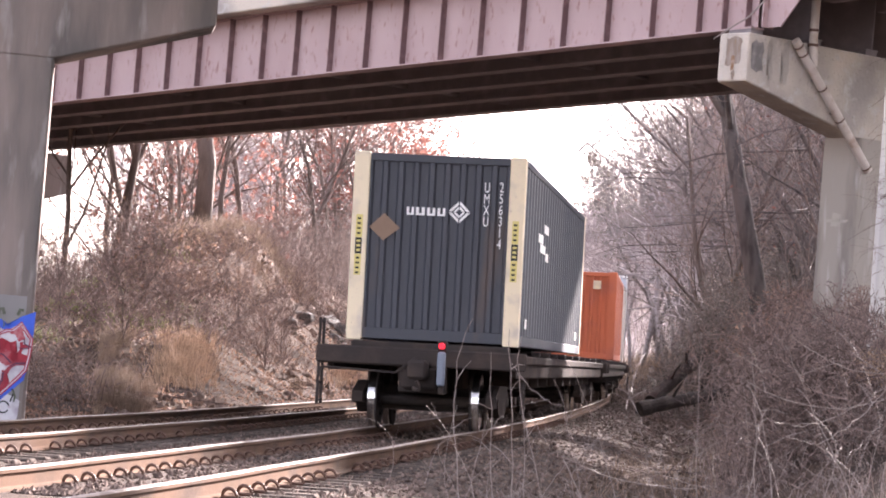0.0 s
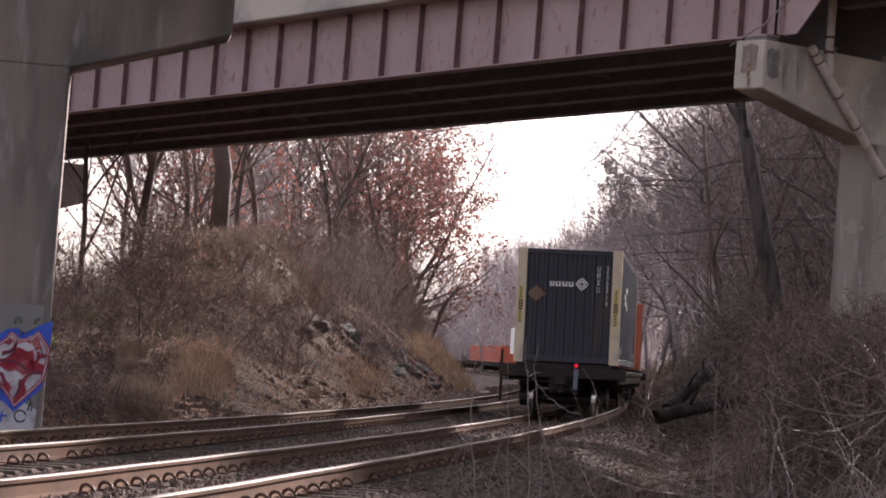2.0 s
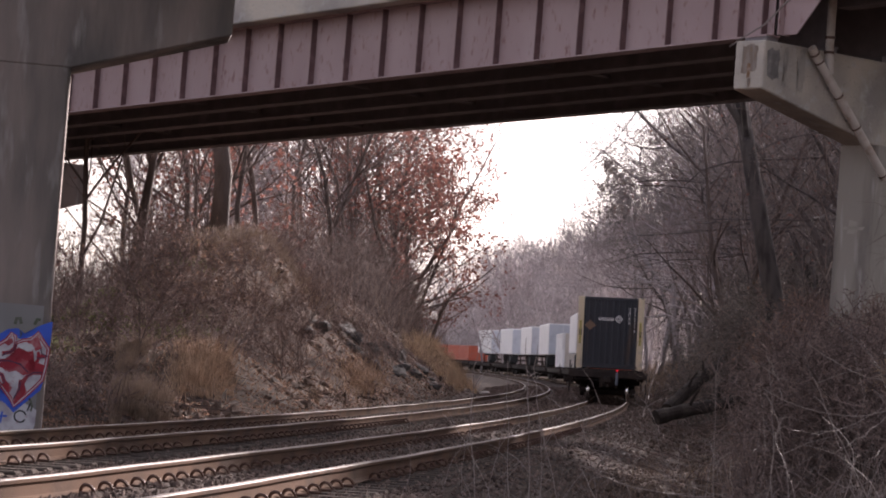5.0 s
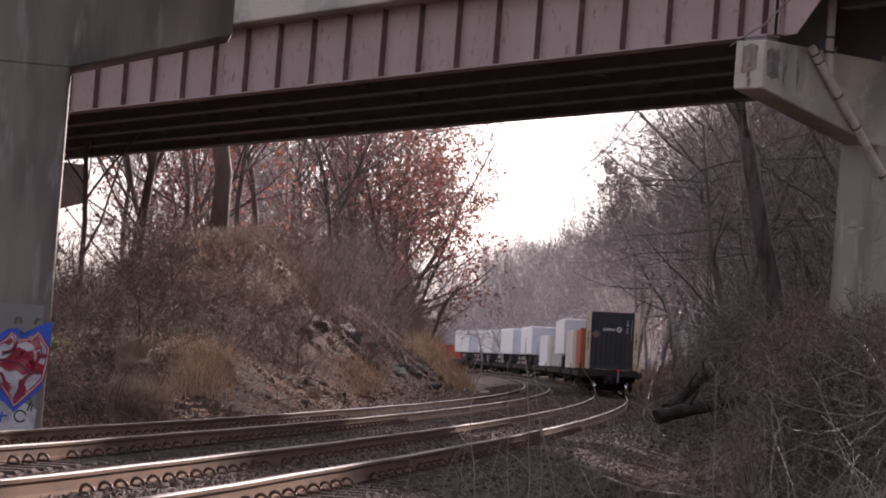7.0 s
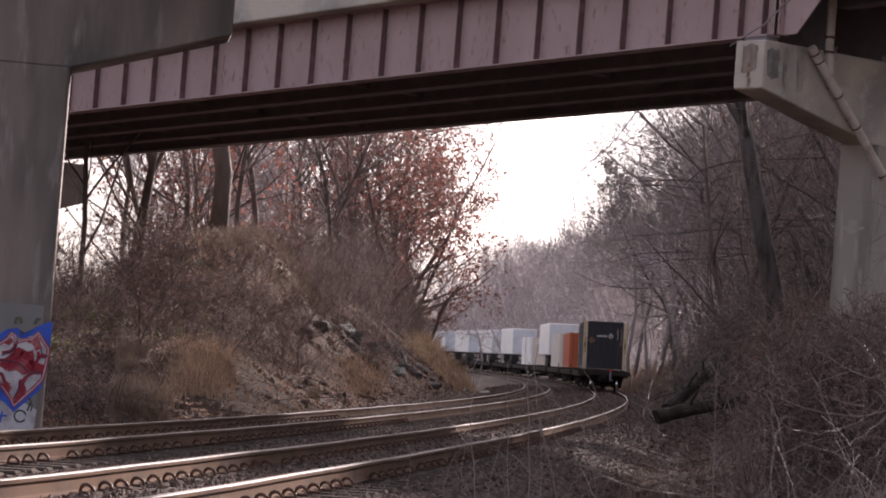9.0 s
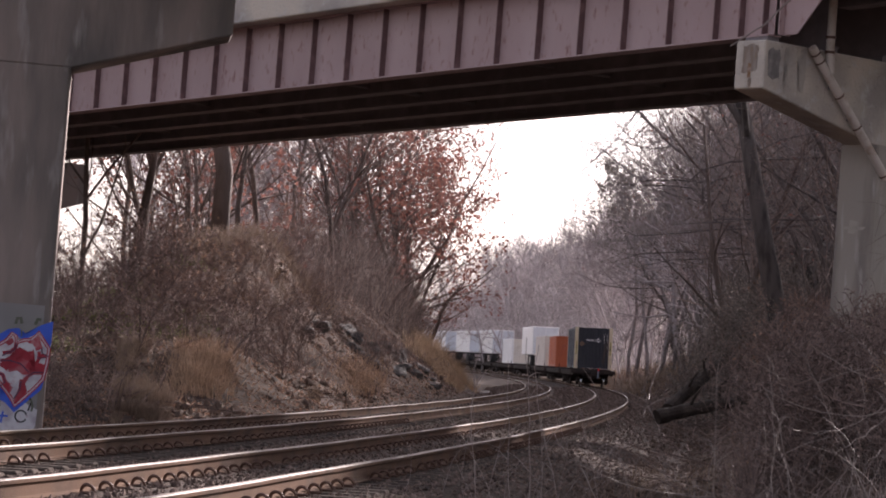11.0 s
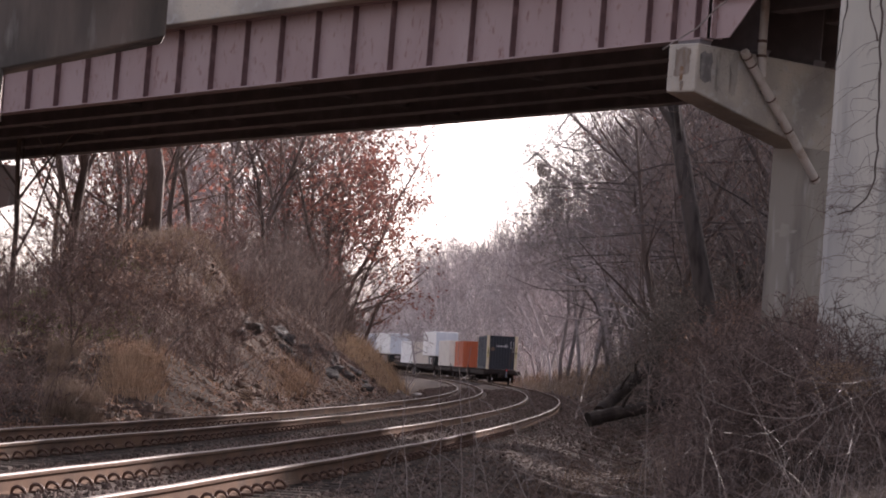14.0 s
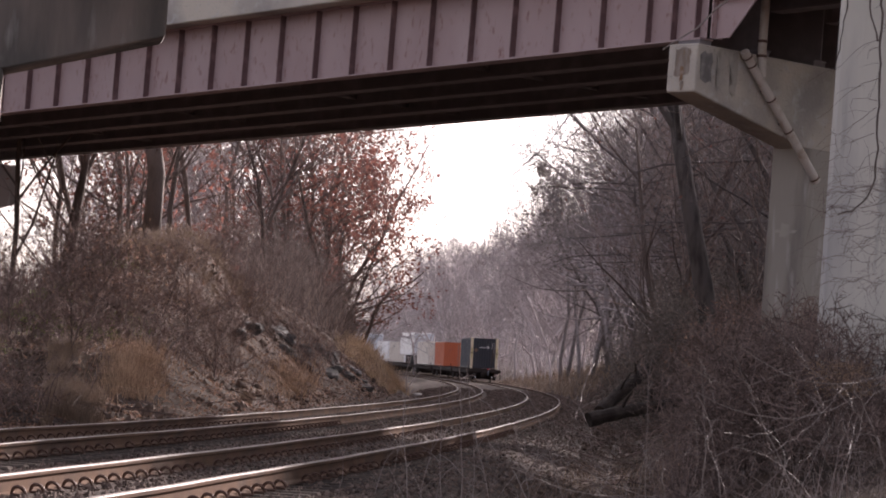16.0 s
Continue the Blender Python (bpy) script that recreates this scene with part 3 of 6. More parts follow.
for k, (a, b, za, zb) in enumerate(((0.62, 0.7, -0.9, -0.1), (1.05, 1.22, -0.95, -0.08), (1.9, 2.1, -0.8, -0.1))):
    blotch("grime_streak", o, BN, BE * 0.003, a, b, za, zb, M_grime, "grimy streak down the cap", 20 + k, 0.08)
o = Vector((PR.x, PR.y, 0)) + BN * (3.6 - 0.006)
for nm, zz, hw, hh, mtl, lab in (("smudge", 4.75, 0.15, 0.15, M_grime, "faint square smudge"), ("smudge", 4.72, 0.36, 0.035, M_grime, "faint dark smudge"), ("blue_tag", 2.5, 0.2, 0.07, mat("washed_blue_paint", (0.24, 0.27, 0.36), 0.8, spots=[(6, (0.36, 0.35, 0.36), 0.45, 0.6, 5)]), "faded blue spray tag")):
    bm = bmesh.new()
    prism(bm, [(-hw, zz - hh), (hw * 0.8, zz - hh * 1.1), (hw, zz + hh * 0.7), (-hw * 0.7, zz + hh)], BE, (0, 0, 1), BN * 0.004, o - BN * (0.004 if nm == "blue_tag" else 0.008 if hw == 0.2 else 0))
    part(nm, bm, mtl, right_pier, lab)
PL = on_bridge(-13.6, -0.75, 0)
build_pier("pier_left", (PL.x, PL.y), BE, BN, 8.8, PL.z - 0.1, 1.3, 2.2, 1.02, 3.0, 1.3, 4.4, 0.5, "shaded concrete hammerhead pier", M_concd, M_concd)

# the drain pipes of the right pier
drain = tagged(empty("drain_pipe"), "rust-streaked pale drain pipe slanting down the pier", "pipe")
pa = Vector((PR.x, PR.y, PR.z - 0.1)) + BE * 0.6


def pipe_run(pts, r, parent):
    V, F = [], []
    tube(V, F, [Vector(p) for p in pts], [r] * len(pts), 12)
    return part("pipe", (V, [], F), M_pipe, parent)


p1, p2 = pa + BN * 1.25 + Vector((0, 0, -0.02)), pa + BN * 3.85 + Vector((0, 0, -2.55))
pipe_run([p1, p1.lerp(p2, 0.5), p2], 0.1, drain)
for f in (0.04, 0.1, 0.36, 0.6, 0.97):
    q = p1.lerp(p2, f)
    bm = bmesh.new()
    cyl(bm, q, q + (p2 - p1).normalized() * 0.035, 0.11, 12)
    part("coupling", bm, M_clip, drain, "dark rusty coupling band")
p3 = pa + BN * 1.8 + Vector((0, 0, 1.6))
pipe_run([p3, p3 + Vector((0, 0, -1.5)), p3 + Vector((0, 0, -2.1)) + BN * 0.06], 0.095, drain)
for z in (-1.3, -1.62):
    bm = bmesh.new()
    cyl(bm, p3 + Vector((0, 0, z)), p3 + Vector((0, 0, z - 0.06)), 0.112, 12)
    part("coupling", bm, M_clip, drain, "dark rusty coupling band")
for f in (0.3, 0.55):
    q = p1.lerp(p2, f)
    bm = bmesh.new()
    cyl(bm, q, q - BE * 0.22, 0.03, 6)
    part("bracket", bm, M_under, drain)

# piers of the nearer, parallel bridge, which stands over the camera's side
NE, NN = Vector((0.12, -0.993, 0)).normalized(), Vector((0.993, 0.12, 0)).normalized()
NL = Vector((-12.2, 43.6, 0))
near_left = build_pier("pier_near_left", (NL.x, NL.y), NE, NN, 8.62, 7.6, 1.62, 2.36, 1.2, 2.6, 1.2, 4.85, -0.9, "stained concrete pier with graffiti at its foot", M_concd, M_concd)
near_right = tagged(empty("pier_near_right"), "pale streaked concrete pier behind bare vines", "bridge pier", kind="structure")
bm = bmesh.new()
box(bm, 0, 2.4, 0, 1.3, -1.0, 8.4, bevel=0.05, m=pose(4.78, 30.0, 0, 0, 0, -9))
part("column", bm, M_concp, near_right)

near_deck = tagged(empty("near_bridge"), "underside of a second concrete road deck overhead", "bridge", kind="structure")
bm = bmesh.new()
ND = Matrix(((BE.x, BN.x, 0, -5.3), (BE.y, BN.y, 0, 45.5), (0, 0, 1, 8.4), (0, 0, 0, 1)))
box(bm, -60, 45, -4.4, 4.4, 1.0, 1.3)
bmesh.ops.transform(bm, matrix=ND, verts=bm.verts)
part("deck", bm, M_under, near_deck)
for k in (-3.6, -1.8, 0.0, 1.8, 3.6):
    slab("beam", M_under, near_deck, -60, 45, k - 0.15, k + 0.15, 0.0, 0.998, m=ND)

# ---------- graffiti on the near left pier
def build_graffiti():
    g = tagged(empty("graffiti"), "blue, red and white spray-painted letters on concrete", "graffiti")

    def sheet(name, outline, layer, mtl, label):
        o = Vector((NL.x, NL.y, 0)) + NE * (0.6 + 0.003 + layer * 0.004)
        bm = bmesh.new()
        prism(bm, [(u, z) for u, z in outline], NN, (0, 0, 1), NE * 0.003, o)
        bmesh.ops.triangulate(bm, faces=bm.faces[:])
        part(name, bm, mtl, g, label)
    sheet("patch", [(3.6, 1.5), (3.6, -0.45), (6.05, -0.45), (6.05, 1.5)], 0, mat("grey_cover_paint", (0.2, 0.19, 0.185), 0.85, spots=[(1, (0.24, 0.225, 0.215), 0.45, 0.7, 5)]), "patch of grey cover paint")
    def at(cx, cy):
        return 6.15 - (85 - cx / 3) / 114, -0.19 + (625 - cy) / 3 / 125
    sheet("white_base", [at(-300, 570), at(-300, 740), at(205, 740), at(222, 690), at(225, 600), at(150, 560)], 1, M_grafw, "white spray base")
    sheet("blue_field", [at(*p) for p in ((-300, 150), (0, 172), (40, 142), (92, 132), (112, 172), (140, 168), (200, 112), (240, 92), (272, 78), (270, 200), (262, 300), (246, 440), (238, 480), (170, 552), (105, 625), (60, 575), (0, 515), (-120, 480), (-300, 600))], 2, M_grafb, "blue spray field")
    letter = [(-300, 260), (-60, 240), (0, 235), (38, 205), (62, 165), (82, 180), (88, 222), (125, 200), (165, 195), (205, 150), (222, 185), (262, 240), (256, 330), (242, 420), (205, 470), (140, 545), (105, 585), (82, 540), (48, 495), (0, 440), (-60, 420), (-300, 500)]
    sheet("white_letter", [at(*p) for p in letter], 3, M_grafw, "white letter fill")
    for pts in (((92, 255), (104, 242), (112, 300), (128, 302), (140, 258), (152, 265), (150, 305), (180, 318), (182, 250), (168, 262), (160, 320), (205, 322), (245, 335), (244, 376), (205, 382), (180, 356), (150, 350), (168, 392), (140, 405), (100, 380), (60, 392), (48, 360), (92, 335), (40, 312), (60, 296), (90, 300)),
                ((166, 392), (140, 420), (128, 452), (130, 490), (100, 540), (96, 575), (112, 580), (150, 520), (165, 495), (140, 500), (150, 455), (170, 410)),
                ((8, 345), (50, 330), (58, 345), (50, 390), (30, 372), (10, 362)), ((20, 470), (58, 455), (88, 480), (72, 520), (44, 492)),
                ((30, 225), (64, 190), (76, 215), (50, 240)), ((168, 205), (205, 165), (214, 200), (190, 215), (222, 225), (214, 248), (180, 232))):
        sheet("red_fill", [at(*p) for p in pts], 4, M_grafr, "patchy red spray fill")

    def stroke(pts, w, layer, mtl, name):
        V, F = [], []
        o = Vector((NL.x, NL.y, 0)) + NE * (0.6 + 0.003 + layer * 0.004)
        P = [o + NN * a + Vector((0, 0, b)) for a, b in pts]
        for i, p in enumerate(P):
            d = (P[min(i + 1, len(P) - 1)] - P[max(i - 1, 0)]).normalized()
            s = d.cross(NE).normalized() * w / 2
            V += [tuple(p - s), tuple(p + s)]
        F = [(2 * i, 2 * i + 1, 2 * i + 3, 2 * i + 2) for i in range(len(P) - 1)]
        V2 = [tuple(Vector(v) + NE * 0.003) for v in V]
        n = len(V)
        F = [tuple(reversed(f)) for f in F] + [tuple(i + n for i in f) for f in F]
        part(name, (V + V2, [], F), mtl, g, "spray-painted stroke")
    stroke([at(*p) for p in letter], 0.06, 4, M_grafr, "red_outline")
    stroke([at(*p) for p in letter], 0.02, 5, M_grafp, "pale_outline")
    for w, pts in ((0.06, ((88, 215), (84, 250), (60, 275), (20, 285))), (0.06, ((10, 330), (60, 322), (110, 335), (165, 380))), (0.05, ((205, 300), (230, 280), (258, 285))), (0.06, ((150, 205), (190, 210), (220, 235), (190, 250))),
                   (0.05, ((160, 410), (190, 388), (240, 384))), (0.06, ((0, 400), (30, 410), (45, 450), (70, 470))), (0.06, ((130, 430), (128, 470), (150, 500), (110, 560))), (0.05, ((210, 260), (214, 300), (200, 330)))):
        stroke([at(*p) for p in pts], w, 5, M_grafr, "red_letter")
    for w, pts in ((0.022, ((88, 225), (80, 262), (38, 285), (20, 300))), (0.022, ((222, 240), (228, 270), (262, 285))), (0.022, ((10, 330), (60, 325), (120, 340), (165, 385))), (0.02, ((205, 300), (252, 290))), (0.022, ((128, 440), (125, 490), (98, 545))),
                   (0.022, ((160, 410), (190, 385), (240, 380))), (0.02, ((0, 400), (30, 410), (45, 450), (20, 480)))):
        stroke([at(*p) for p in pts], w, 6, M_grafd, "dark_outline")
    for w, pts in ((0.05, ((75, 110), (82, 75), (100, 72), (108, 105))), (0.05, ((178, 105), (190, 72), (208, 75))), (0.02, ((105, 145), (112, 165), (108, 180))), (0.03, ((190, 545), (200, 580), (195, 610))), (0.03, ((20, 560), (26, 595)))):
        stroke([at(*p) for p in pts], w, 6, M_grafg, "murky_smear")
    for a in (5.15, 5.28, 5.4, 5.52):
        stroke([(a, -0.36), (a + 0.02, -0.18)], 0.03, 3, M_grafb, "blue_tag")
    stroke([(5.0, -0.26), (5.62, -0.25)], 0.03, 3, M_grafb, "blue_tag")
    stroke([(5.82 + 0.09 * math.cos(t), -0.24 + 0.09 * math.sin(t)) for t in np.arange(0.3, 6.0, 0.5)], 0.025, 3, M_black, "black_scrawl")
    stroke([(5.92, -0.15), (5.97, 0.0), (5.93, 0.05)], 0.025, 3, M_black, "black_scrawl")


build_graffiti()


# ---------- the train
S_END, SPEED, GAIN = 22.637, 13.89, 0.02057


def train_s(t):
    return S_END + SPEED * t + 0.5 * GAIN * t * t


def chord(s0, s1):
    """The pose of a thing that stands on the near track with its rear at s0: x to its right, y ahead, z up, origin at rail height."""
    a, b = on_track(s0), on_track(s1)
    d = (b - a).normalized()
    side = Vector((d.y, -d.x, 0)).normalized()
    side = (side * math.cos(BANK) + Vector((0, 0, 1)) * math.sin(BANK)).normalized()
    up = side.cross(d).normalized()
    return Matrix(((side.x, d.x, up.x, a.x), (side.y, d.y, up.y, a.y), (side.z, d.z, up.z, a.z), (0, 0, 0, 1)))


MOVERS = []      # thing, its place behind the head end, the length of its chord
DECK = 1.16
CAR_LEN, CAR_STEP = 27.1, 28.2


def build_flatcar(rear):
    car = empty("flatcar")
    bm = bmesh.new()
    box(bm, -1.45, 1.45, 0.25, CAR_LEN - 0.25, DECK - 0.13, DECK, bevel=0.02)
    part("deck", bm, M_frame, car)
    for x in (-1.42, 1.3):
        slab("side_sill", M_frame, car, x, x + 0.1, 0.3, CAR_LEN - 0.3, DECK - 0.34, DECK - 0.134, bevel=0.02)
        for k in range(9):
            y = 4.2 + k * (CAR_LEN - 8.4) / 8
            slab("cross_bearer", M_frame, car, x + 0.11 if x < 0 else 0.33, -0.33 if x < 0 else x - 0.01, y, y + 0.12, DECK - 0.5, DECK - 0.136)
            slab("tie_down", M_frame, car, x - 0.03, x + 0.13, y + 0.5, y + 0.7, DECK + 0.003, DECK + 0.09, bevel=0.02)
    slab("centre_sill", M_frame, car, -0.32, 0.32, 0.1, CAR_LEN - 0.1, DECK - 0.62, DECK - 0.134, bevel=0.02)
    for y in (0.0, CAR_LEN - 0.26):
        slab("end_sill", M_frame, car, -1.55, 1.55, y, y + 0.22, DECK - 0.24, DECK + 0.03, bevel=0.025)
        slab("draft_pocket", M_frame, car, -0.27, 0.27, y - 0.06 if y == 0 else y - 0.05, y + 0.3, DECK - 0.56, DECK - 0.245, bevel=0.03)
        bm = bmesh.new()
        yy = y - 0.08 if y == 0 else y + 0.34
        for p, q in (((-1.45, yy, DECK - 0.3), (-0.35, yy, DECK - 0.34)), ((-0.35, yy, DECK - 0.34), (-0.08, yy - 0.05, DECK - 0.12)), ((-1.45, yy, DECK - 0.3), (-1.5, yy, DECK - 0.52))):
            cyl(bm, p, q, 0.016, 6)
        part("cut_lever", bm, M_frame, car, "bent uncoupling rod")
        slab("coupler", M_frame, car, -0.14, 0.14, y - 0.45 if y == 0 else y + 0.26, y + 0.0 if y == 0 else y + 0.7, DECK - 0.42, DECK - 0.14, bevel=0.04)
    for x in (-1.53, 1.49):
        bm = bmesh.new()
        for dy in (0.02, 0.4):
            box(bm, x, x + 0.04, dy, dy + 0.04, DECK - 0.85, DECK + 0.42 if x < 0 else DECK - 0.4)
        for z in (DECK - 0.82, DECK - 0.55, DECK - 0.25, DECK + 0.36):
            if x < 0 or z < DECK - 0.4:
                box(bm, x + 0.005, x + 0.035, 0.03, 0.43, z, z + 0.03)
        part("ladder", bm, M_frame, car)
    for i in range(5):
        y = 1.2 + i * 4.9
        slab("bolster_pad", M_frame, car, -1.2, 1.2, y, y + 0.3, DECK + 0.004, DECK + 0.12, bevel=0.02)
    for yb in (1.9, CAR_LEN - 1.9):
        truck = empty("truck", pose(0, yb, 0))
        truck.parent = car
        for x in (-1.0, 1.0):
            bm = bmesh.new()
            prism(bm, [(-1.2, 0.52), (-1.2, 0.36), (-0.75, 0.34), (-0.45, 0.2), (0.45, 0.2), (0.75, 0.34), (1.2, 0.36), (1.2, 0.52), (0.6, 0.68), (-0.6, 0.68)], (0, 1, 0), (0, 0, 1), (0.16, 0, 0), (x - 0.08, 0, 0))
            part("side_frame", bm, M_frame, truck)
        slab("bolster", M_frame, truck, -1.05, 1.05, -0.18, 0.18, 0.4, 0.62, bevel=0.03)
        for y in (-0.6, 0.6):
            slab("brake_beam", M_frame, truck, -0.8, 0.8, y - 0.05, y + 0.05, 0.26, 0.36)
    wheels = []
    for yb in (1.9 - 0.89, 1.9 + 0.89, CAR_LEN - 1.9 - 0.89, CAR_LEN - 1.9 + 0.89):
        ws = empty("wheelset", pose(0, yb, 0.42))
        ws.parent = car
        bm = bmesh.new()
        cyl(bm, (-1.1, 0, 0), (1.1, 0, 0), 0.08, 12)
        part("axle", bm, M_frame, ws)
        for sgn in (-1, 1):
            bm = bmesh.new()
            cyl(bm, (sgn * 0.69, 0, 0), (sgn * 0.72, 0, 0), 0.445, 32)
            cyl(bm, (sgn * 0.722, 0, 0), (sgn * 0.82, 0, 0), 0.38, 32)
            for a in range(4):
                w = a * math.pi / 2
                cyl(bm, (sgn * 0.69, 0.2 * math.cos(w), 0.2 * math.sin(w)), (sgn * 0.66, 0.2 * math.cos(w), 0.2 * math.sin(w)), 0.05, 8)
            wheel = part("wheel", bm, M_frame, ws)
            bm = bmesh.new()
            cyl(bm, (sgn * 0.721, 0, 0), (sgn * 0.83, 0, 0), 0.42, 32)
            part("tread", bm, M_tread, ws, "bright worn wheel tread")
        wheels.append((ws, yb))
    return car, wheels


LAST_WHEELS = []


def build_cars():
    global CAR_LEN
    car, wheels = build_flatcar(0)
    tagged(car, "sooty black intermodal flatcar rolling on the near track", "flatcar", "cars of the train")
    LAST_WHEELS.extend(wheels)
    MOVERS.append((car, -1.25, CAR_LEN))
    for rear in (26.95, 80.1, 108.3, 136.5, 164.7, 192.9, 221.1, 249.3, 277.5):
        MOVERS.append((copy_thing(car, pose(0, 0, 0)), rear, CAR_LEN))
    full, CAR_LEN = CAR_LEN, 23.85
    short, _ = build_flatcar(0)
    tagged(short, "short sooty black flatcar rolling on the near track", "flatcar", "cars of the train")
    MOVERS.append((short, 55.15, CAR_LEN))
    CAR_LEN = full


build_cars()


def corrugated(bm, a, b, z0, z1, across, face, pitch, depth, m):
    """A ribbed sheet between a and b (along the axis across), with real ribs of that depth."""
    n = max(1, round((b - a) / pitch))
    step = (b - a) / n
    prof = []
    for i in range(n):
        x = a + i * step
        prof += [(x, 0), (x + step * 0.14, 0), (x + step * 0.26, depth), (x + step * 0.74, depth), (x + step * 0.86, 0)]
    prof.append((b, 0))
    vs = []
    for z in (z0, z1):
        row = []
        for x, d in prof:
            p = (x, face + d, z) if across == "x" else (face + d, x, z)
            row.append(bm.verts.new(m @ Vector(p)))
        vs.append(row)
    for i in range(len(prof) - 1):
        bm.faces.new((vs[0][i], vs[0][i + 1], vs[1][i + 1], vs[1][i]))


def build_container(name, length, height, body, side, post, label, rib=0.27, width=2.6, group="containers on the train"):
    """A box of its own ribbed walls, posts, rails and roof. Rear face at y = 0, floor at z = 0."""
    c = tagged(empty(name), label, "container", group)
    I = Matrix.Identity(4)
    w = width / 2
    pw = 0.24
    bm = bmesh.new()
    corrugated(bm, -w + pw, w - pw, 0.2, height - 0.14, "x", 0.03, rib, 0.045, I)
    part("rear_wall", bm, body, c)
    bm = bmesh.new()
    corrugated(bm, -w + pw, w - pw, 0.2, height - 0.14, "x", length - 0.03, rib, -0.045, I)
    part("front_wall", bm, body, c)
    for sx in (-1, 1):
        bm = bmesh.new()
        corrugated(bm, pw, length - pw, 0.18, height - 0.12, "y", sx * (w - 0.005), 0.58, -sx * 0.03, I)
        part("side_wall", bm, side, c)
        for y0 in (0.0, length - pw):
            slab("corner_post", post, c, sx * w if sx < 0 else w - pw, -w + pw if sx < 0 else w, y0, y0 + pw, 0.0, height, bevel=0.015)
        slab("top_rail", side, c, sx * w if sx < 0 else w - 0.08, -w + 0.08 if sx < 0 else w, pw, length - pw, height - 0.12, height - 0.005, bevel=0.01)
        slab("bottom_rail", side, c, sx * w if sx < 0 else w - 0.1, -w + 0.1 if sx < 0 else w, pw, length - pw, 0.02, 0.18, bevel=0.01)
    for y0 in (0.02, length - 0.12):
        slab("header", body, c, -w + pw, w - pw, y0, y0 + 0.1, height - 0.14, height - 0.02, bevel=0.01)
        slab("end_sill", body, c, -w + pw, w - pw, y0, y0 + 0.1, 0.03, 0.2, bevel=0.01)
    slab("roof", side, c, -w + 0.08, w - 0.08, pw, length - pw, height - 0.06, height - 0.012)
    slab("floor", M_frame, c, -w + 0.1, w - 0.1, pw, length - pw, 0.05, 0.17)
    return c


def letters(text, size, m, parent, mtl, name="lettering"):
    cu = bpy.data.curves.new(name, "FONT")
    cu.body, cu.size, cu.align_x, cu.align_y, cu.extrude, cu.space_line = text, size, "CENTER", "TOP_BASELINE", 0.002, 0.8
    ob = bpy.data.objects.new(name, cu)
    scene.collection.objects.link(ob)
    me = bpy.data.meshes.new_from_object(ob.evaluated_get(bpy.context.evaluated_depsgraph_get()))
    bpy.data.objects.remove(ob)
    me.materials.clear()
    me.materials.append(mtl)
    o = new(name, me)
    o.parent, o.matrix_basis = parent, m @ Matrix.Diagonal((0.6, 1, 1, 1))   # tall narrow characters
    return o


